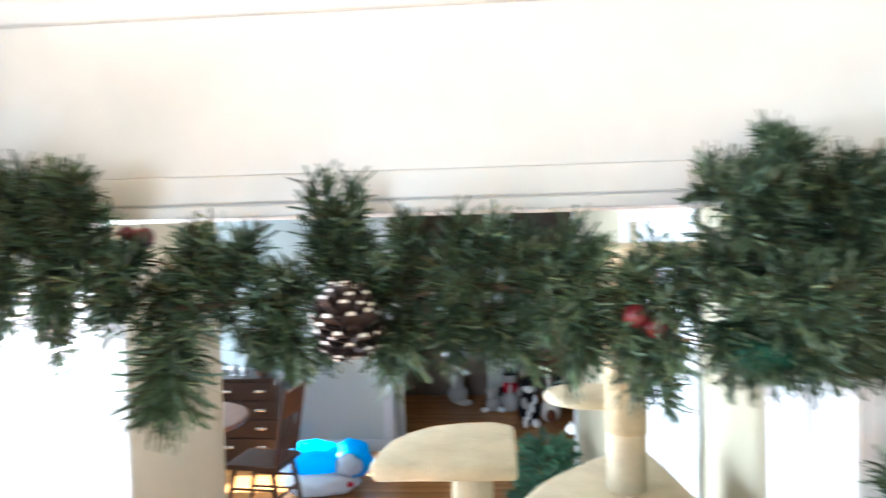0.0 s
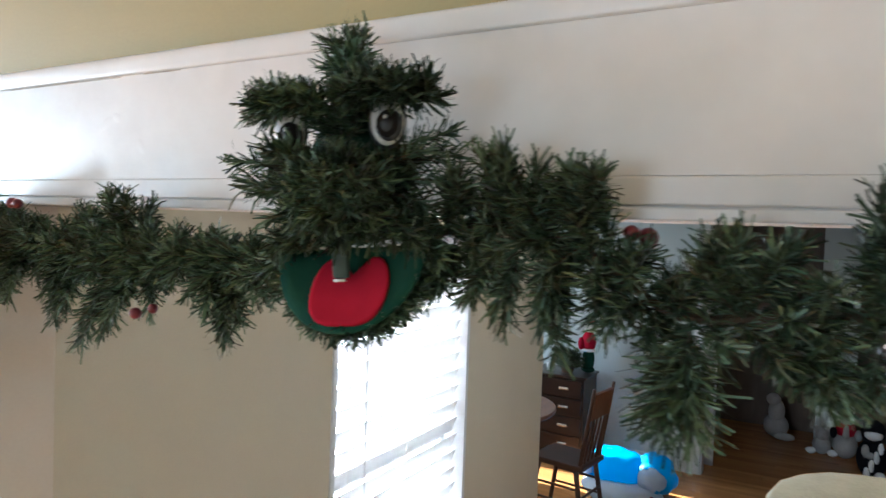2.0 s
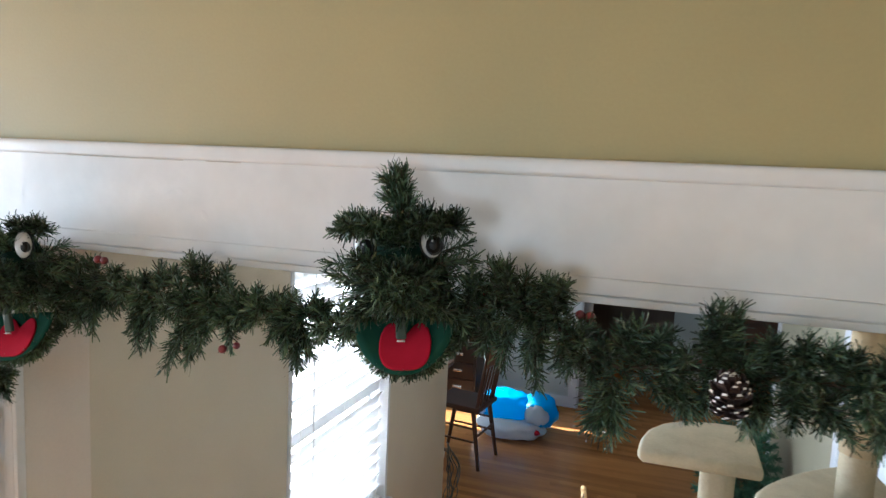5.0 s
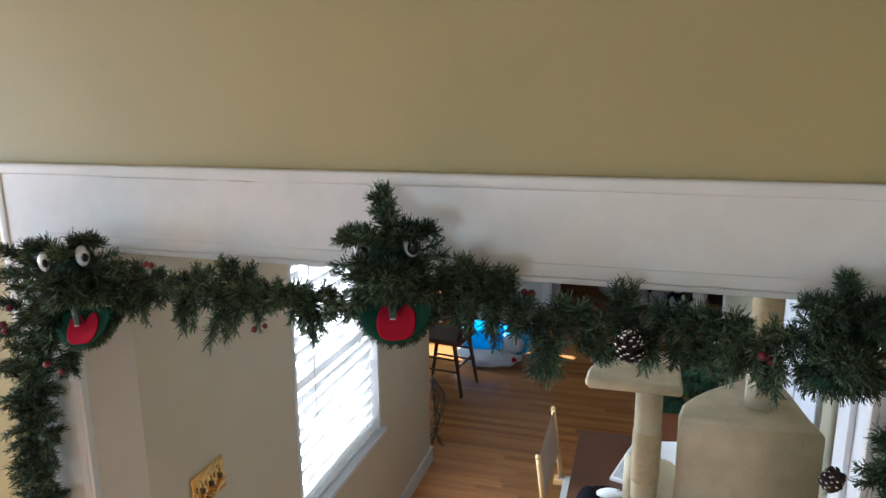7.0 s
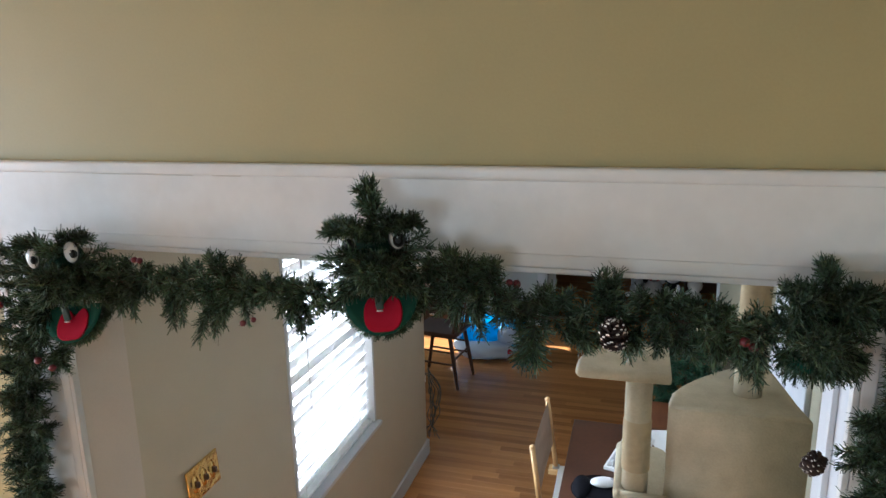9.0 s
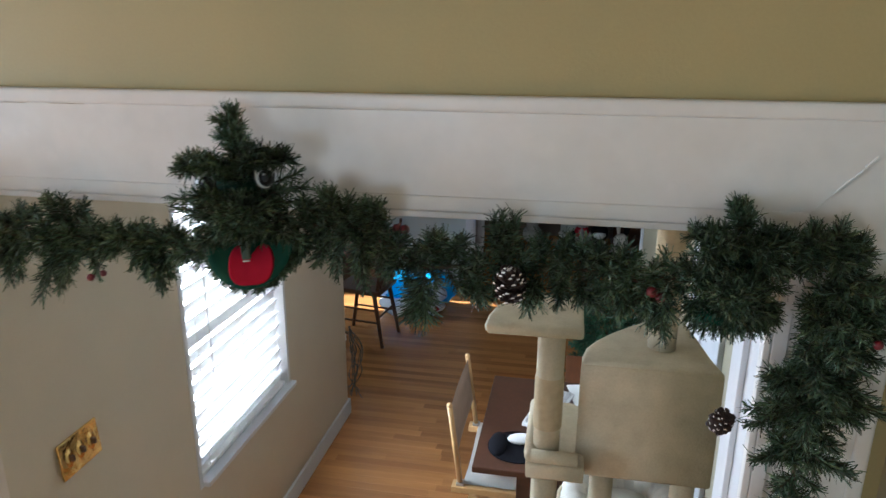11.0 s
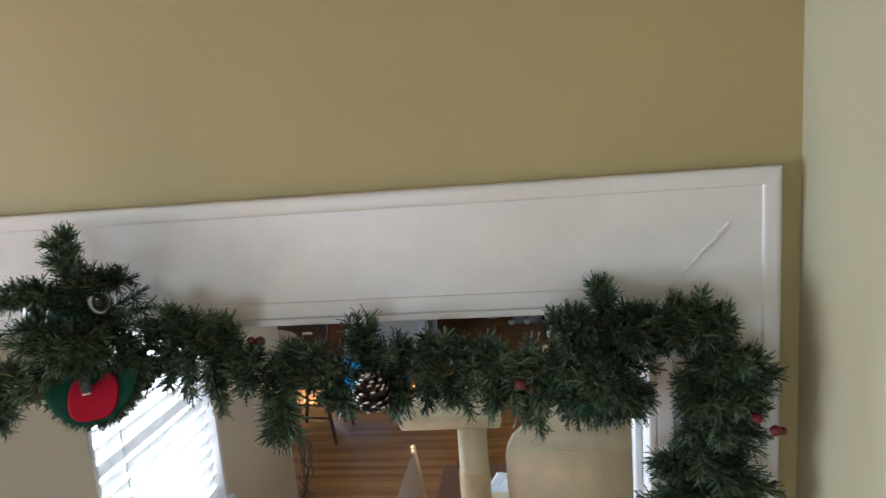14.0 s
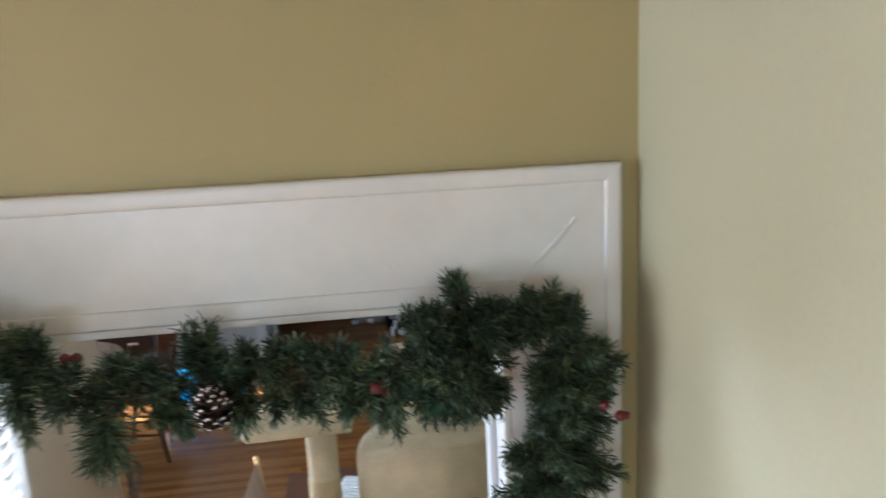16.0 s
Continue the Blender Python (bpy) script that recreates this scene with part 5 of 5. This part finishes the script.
for k in range(4):
    z0, z1 = 0.099 + 0.163 * k, 0.099 + 0.163 * k + 0.148
    d = part("drawer", boxes(((CX0 + 0.02, CY0 - 0.014, z0), (CX1 - 0.02, CY0 - 0.0005, z1)), bevel=0.004), EBONY, dr)
    for x in (CX0 + 0.17, CX1 - 0.18):
        bm = bmesh.new()
        rod(bm, (x - 0.04, CY0 - 0.03, (z0 + z1) / 2), (x + 0.04, CY0 - 0.03, (z0 + z1) / 2), 0.006, sides=8)
        for q in (-0.035, 0.035):
            rod(bm, (x + q, CY0 - 0.014, (z0 + z1) / 2), (x + q, CY0 - 0.03, (z0 + z1) / 2), 0.005, sides=8)
        box(bm, (x - 0.045, CY0 - 0.018, (z0 + z1) / 2 - 0.012), (x + 0.045, CY0 - 0.0145, (z0 + z1) / 2 + 0.012), 0.002)
        part("pull", bm, NICKEL, d, "bright metal bail pull")
deco = thing("table_decoration", "low Christmas greenery in a pot on the chest of drawers", "decoration")
bm = bmesh.new()
rod(bm, (-1.50, 5.16, CT), (-1.50, 5.16, CT + 0.05), 0.05, 0.06, sides=16)
part("pot", bm, DARKWOOD, deco)
for k in range(44):
    a, u = k * 2.39996, k / 44
    c = Vector((-1.50, 5.16, CT + 0.05 + 0.14 * u))
    r = 0.16 * (1 - 0.5 * u)
    s = sprig(deco, c, c + Vector((r * math.cos(a), r * 0.7 * math.sin(a), 0.02)), "branch")
    s.matrix_basis = s.matrix_basis @ Matrix.Diagonal((1.5, 1.5, 1.2, 1))
fig = thing("figurine", "small red, white and green standing figurine on the chest", "figurine")
for piece, c, r, m in (("base", (0, 0, 0.07), (0.06, 0.05, 0.03), GREENFELT), ("robe", (0, 0, 0.16), (0.055, 0.05, 0.11), GREENFELT), ("coat", (0, 0, 0.32), (0.065, 0.055, 0.1), RED), ("trim", (0, -0.01, 0.245), (0.068, 0.058, 0.018), WHITECLOTH), ("arm", (-0.06, -0.03, 0.30), (0.03, 0.03, 0.06), RED), ("head", (0, 0, 0.45), (0.045, 0.045, 0.05), WHITECLOTH), ("hat", (0.006, 0, 0.51), (0.045, 0.045, 0.045), RED)):
    bm = bmesh.new()
    ball(bm, (-1.345 + c[0], 5.26 + c[1], CT - 0.04 + c[2]), r, 14, 10)
    part(piece, bm, m, fig, "", True)
for i, (x, h) in enumerate(((-1.76, 0.09), (-1.66, 0.07))):
    g = thing("glass_dish", "small shiny dish on the chest of drawers", "dish", "dishes on the chest")
    bm = bmesh.new()
    rod(bm, (x, 5.15, CT + 0.006), (x, 5.15, CT + h), 0.02, 0.045, sides=16)
    rod(bm, (x, 5.15, CT), (x, 5.15, CT + 0.006), 0.032, sides=16)
    part("bowl", bm, STEEL, g, "", True)

# ---- blue and white inflatable on the floor ----
inf = thing("inflatable_decoration", "slack blue and white inflatable Christmas decoration on the floor", "inflatable decoration")


def bag(name, c, r, material, seed, label=""):
    bm = bmesh.new()
    ball(bm, (0, 0, 0), 1.0, 28, 18)
    for v in bm.verts:
        d = v.co.normalized()
        k = 1 + 0.16 * noise.noise(d * 2.2 + Vector((seed, 0, 0))) + 0.07 * noise.noise(d * 6 + Vector((0, seed, 0)))
        v.co = Vector((c[0] + r[0] * k * d.x, c[1] + r[1] * k * d.y, max(0.002, c[2] + r[2] * k * d.z)))
    return part(name, bm, material, inf, label, True)


bag("white_base", (-0.82, 4.52, 0.075), (0.30, 0.25, 0.10), WHITE_GLARE_VINYL, 1, "white nylon base")
bag("blue_body", (-0.89, 4.60, 0.205), (0.26, 0.20, 0.145), BLUEVINYL, 2, "bright blue nylon body")
bag("blue_body", (-0.60, 4.62, 0.20), (0.155, 0.18, 0.155), BLUEVINYL, 5, "bright blue nylon body")
# These two white lumps stand for sun glare on the blue nylon.
bag("sun_glare_lump", (-0.60, 4.51, 0.20), (0.105, 0.11, 0.10), WHITE_GLARE_VINYL, 7, "white lump for the sun glare on blue nylon")
bag("sun_glare_lump", (-1.06, 4.53, 0.19), (0.10, 0.10, 0.075), WHITE_GLARE_VINYL, 4, "white lump for the sun glare on blue nylon")
bag("red_patch", (-0.60, 4.40, 0.085), (0.055, 0.03, 0.03), RED, 9, "red nylon patch")

# ---- plush figures by the hall wall ----


def plush(name, label, x, y, pieces, items):
    """A stuffed toy of soft rounded pieces, standing at x, y."""
    t = thing(name, label, "plush toy", "plush toys by the hall")
    for piece, (c, r, m) in zip(pieces.split(), items):
        bm = bmesh.new()
        ball(bm, (x + c[0], y + c[1], c[2]), r, 14, 10)
        for v in bm.verts:
            v.co += 0.004 * noise.noise_vector(v.co * 25)
        part(piece, bm, m, t, "", True)


# Snowman and dog are white; their grey fur carries the hall's dimness.
plush("plush_snowman", "white plush snowman with black hat and red vest", 0.72, 6.70, "body vest belly arm arm head hat_brim hat", [((0, 0, 0.12), (0.105, 0.10, 0.125), GREY_DIM_FUR), ((0, 0, 0.27), (0.085, 0.08, 0.085), RED), ((0, -0.055, 0.255), (0.03, 0.035, 0.075), GREY_DIM_FUR), ((-0.10, -0.02, 0.23), (0.032, 0.032, 0.055), BLACKCLOTH), ((0.10, -0.02, 0.23), (0.032, 0.032, 0.055), GREY_DIM_FUR), ((0, 0, 0.36), (0.065, 0.065, 0.06), GREY_DIM_FUR), ((0, 0, 0.415), (0.075, 0.075, 0.012), BLACKCLOTH), ((0, 0, 0.445), (0.05, 0.05, 0.045), BLACKCLOTH)])
plush("plush_penguin", "black and white plush penguin with a long white scarf", 0.90, 6.22, "body head face wing collar scarf scarf scarf scarf foot", [((0, 0, 0.17), (0.12, 0.11, 0.17), BLACKCLOTH), ((0, 0, 0.40), (0.095, 0.095, 0.11), BLACKCLOTH), ((0, -0.055, 0.385), (0.072, 0.055, 0.046), PALE), ((-0.055, -0.085, 0.245), (0.03, 0.03, 0.06), GREY_DIM_FUR), ((-0.02, -0.098, 0.215), (0.04, 0.025, 0.03), GREY_DIM_FUR), ((0.055, -0.095, 0.285), (0.022, 0.02, 0.05), PALE), ((0.025, -0.115, 0.21), (0.022, 0.02, 0.055), PALE), ((-0.01, -0.125, 0.135), (0.022, 0.02, 0.055), PALE), ((-0.045, -0.125, 0.06), (0.024, 0.022, 0.058), PALE), ((0.06, -0.11, 0.045), (0.045, 0.05, 0.045), PALE)])
plush("plush_mouse", "grey plush toy sitting on the floor", 0.53, 6.72, "body head foot foot ear ear", [((0, 0, 0.08), (0.085, 0.08, 0.085), GREY_DIM_FUR), ((0, -0.02, 0.19), (0.06, 0.06, 0.06), GREY_DIM_FUR), ((-0.09, -0.05, 0.03), (0.045, 0.04, 0.03), PALE), ((0.09, -0.05, 0.03), (0.045, 0.04, 0.03), PALE), ((-0.05, 0, 0.235), (0.028, 0.015, 0.03), GREY_DIM_FUR), ((0.05, 0, 0.235), (0.028, 0.015, 0.03), GREY_DIM_FUR)])
plush("plush_bear", "cream plush animal with a brown muzzle behind the tree", 1.12, 6.30, "body muzzle head ear ear", [((0, 0, 0.12), (0.11, 0.10, 0.12), WHITECLOTH), ((0, -0.09, 0.09), (0.055, 0.04, 0.065), DARKBROWN), ((0.02, 0, 0.29), (0.08, 0.075, 0.09), WHITECLOTH), ((-0.01, 0.0, 0.46), (0.022, 0.02, 0.11), WHITECLOTH), ((0.08, 0.0, 0.43), (0.03, 0.025, 0.07), BLACKCLOTH)])
plush("plush_dog", "white plush animal sitting in the hall", 0.12, 7.05, "body chest head paw", [((0, 0, 0.12), (0.12, 0.1, 0.12), GREY_DIM_FUR), ((0, -0.03, 0.28), (0.08, 0.08, 0.12), GREY_DIM_FUR), ((-0.03, -0.06, 0.4), (0.07, 0.08, 0.06), GREY_DIM_FUR), ((0.08, -0.1, 0.04), (0.1, 0.04, 0.04), GREY_DIM_FUR)])

# ---- cables by the end of the window wall ----
cab = thing("cable_bundle", "tangle of dark cables hanging beside the wall end", "cables")
rng = random.Random(8)
for k in range(9):
    pts = [(-0.86 + rng.uniform(-0.03, 0.03), 2.85 + rng.uniform(-0.04, 0.06), 0.52)]
    bow = rng.uniform(-0.02, 0.07)
    for q in range(5):
        pts.append((-0.84 + bow * math.sin(0.6 * (q + 1)) + rng.uniform(-0.015, 0.015), 2.86 + rng.uniform(-0.03, 0.06), 0.46 - 0.085 * q))
    pts.append((-0.85 + rng.uniform(-0.1, 0.1), 2.9 + rng.uniform(-0.05, 0.1), 0.006))
    part("cable", tube(curve_points(pts, 36), 0.003, 6), CABLE, cab, smooth=True)
part("plug", boxes(((-0.875, END_Y + 0.017, 0.50), (-0.83, END_Y + 0.06, 0.545)), bevel=0.004), PALE, cab, "white plug")

# ---- dark cabinet in the hall ----
hc = thing("hall_cabinet", "dark brown cabinet against the hall wall", "cabinet")
part("carcass", boxes(((1.1, 7.0, 0.0), (2.3, 7.44, 0.9)), bevel=0.005), DARKWOOD, hc)
for x0, x1 in ((1.13, 1.68), (1.72, 2.27)):
    part("cabinet_door", boxes(((x0, 6.98, 0.08), (x1, 6.9995, 0.84)), bevel=0.005), DARKWOOD, hc)

# ---- oak floor boards ----
W = 0.057
rng = random.Random(21)
floor = structure("floor", boxes(((WIN_WALL - 0.13, 0.1405, -0.1), (4.1, 2.58, -0.012)), ((-3.3, 2.5805, -0.1), (4.1, FAR_Y + 0.1, -0.012)), bevel=0), GAP, "honey oak strip floor of narrow boards", "floor")


def board_mesh(length):
    bm = bmesh.new()
    c = 0.0004
    lo = [bm.verts.new((x, y, -0.0115)) for x, y in ((0, 0.0002), (length, 0.0002), (length, W - 0.0002), (0, W - 0.0002))]
    md = [bm.verts.new((v.co.x, v.co.y, -c)) for v in lo]
    hi = [bm.verts.new((x, y, 0)) for x, y in ((c, 0.0002 + c), (length - c, 0.0002 + c), (length - c, W - 0.0002 - c), (c, W - 0.0002 - c))]
    for a, b in ((lo, md), (md, hi)):
        for k in range(4):
            bm.faces.new((a[k], a[(k + 1) % 4], b[(k + 1) % 4], b[k]))
    bm.faces.new(hi)
    me = bpy.data.meshes.new("board")
    bm.to_mesh(me)
    bm.free()
    me.materials.append(OAK)
    return me


BOARDS = [board_mesh(q) for q in (0.55, 0.75, 0.95, 1.2)]
SIZES = (0.55, 0.75, 0.95, 1.2)
rest_v, rest_f = [], []
made = 0
y = 0.145
while y < FAR_Y - W:
    x = -3.17 - rng.random() * 0.5
    while x < 3.6:
        k = rng.randrange(4)
        if x > (-0.93 if y < 2.58 else -1.5) and x < 1.1 and 1.1 < y < 4.6 and x + SIZES[k] > -0.85 and made < 300:
            b = new("board", BOARDS[k])
            b.parent = floor
            b.matrix_basis = pose(x, y, rng.uniform(-0.0004, 0.0002))
            made += 1
        elif x + SIZES[k] > (-0.9 if y < 2.58 else -3.19):
            src, base = BOARDS[k], len(rest_v)
            left = -0.9 if y < 2.58 else -3.19
            rest_v += [(min(max(v.co.x + x, left), 4.0), v.co.y + y, v.co.z) for v in src.vertices]
            rest_f += [tuple(base + i for i in p.vertices) for p in src.polygons]
        x += SIZES[k] + 0.0004
    y += W
me = bpy.data.meshes.new("far_boards")
me.from_pydata(rest_v, [], rest_f)
me.materials.append(OAK)
rest = new("far_boards", me)
rest.parent = floor
tagged(rest, kind="stuff")
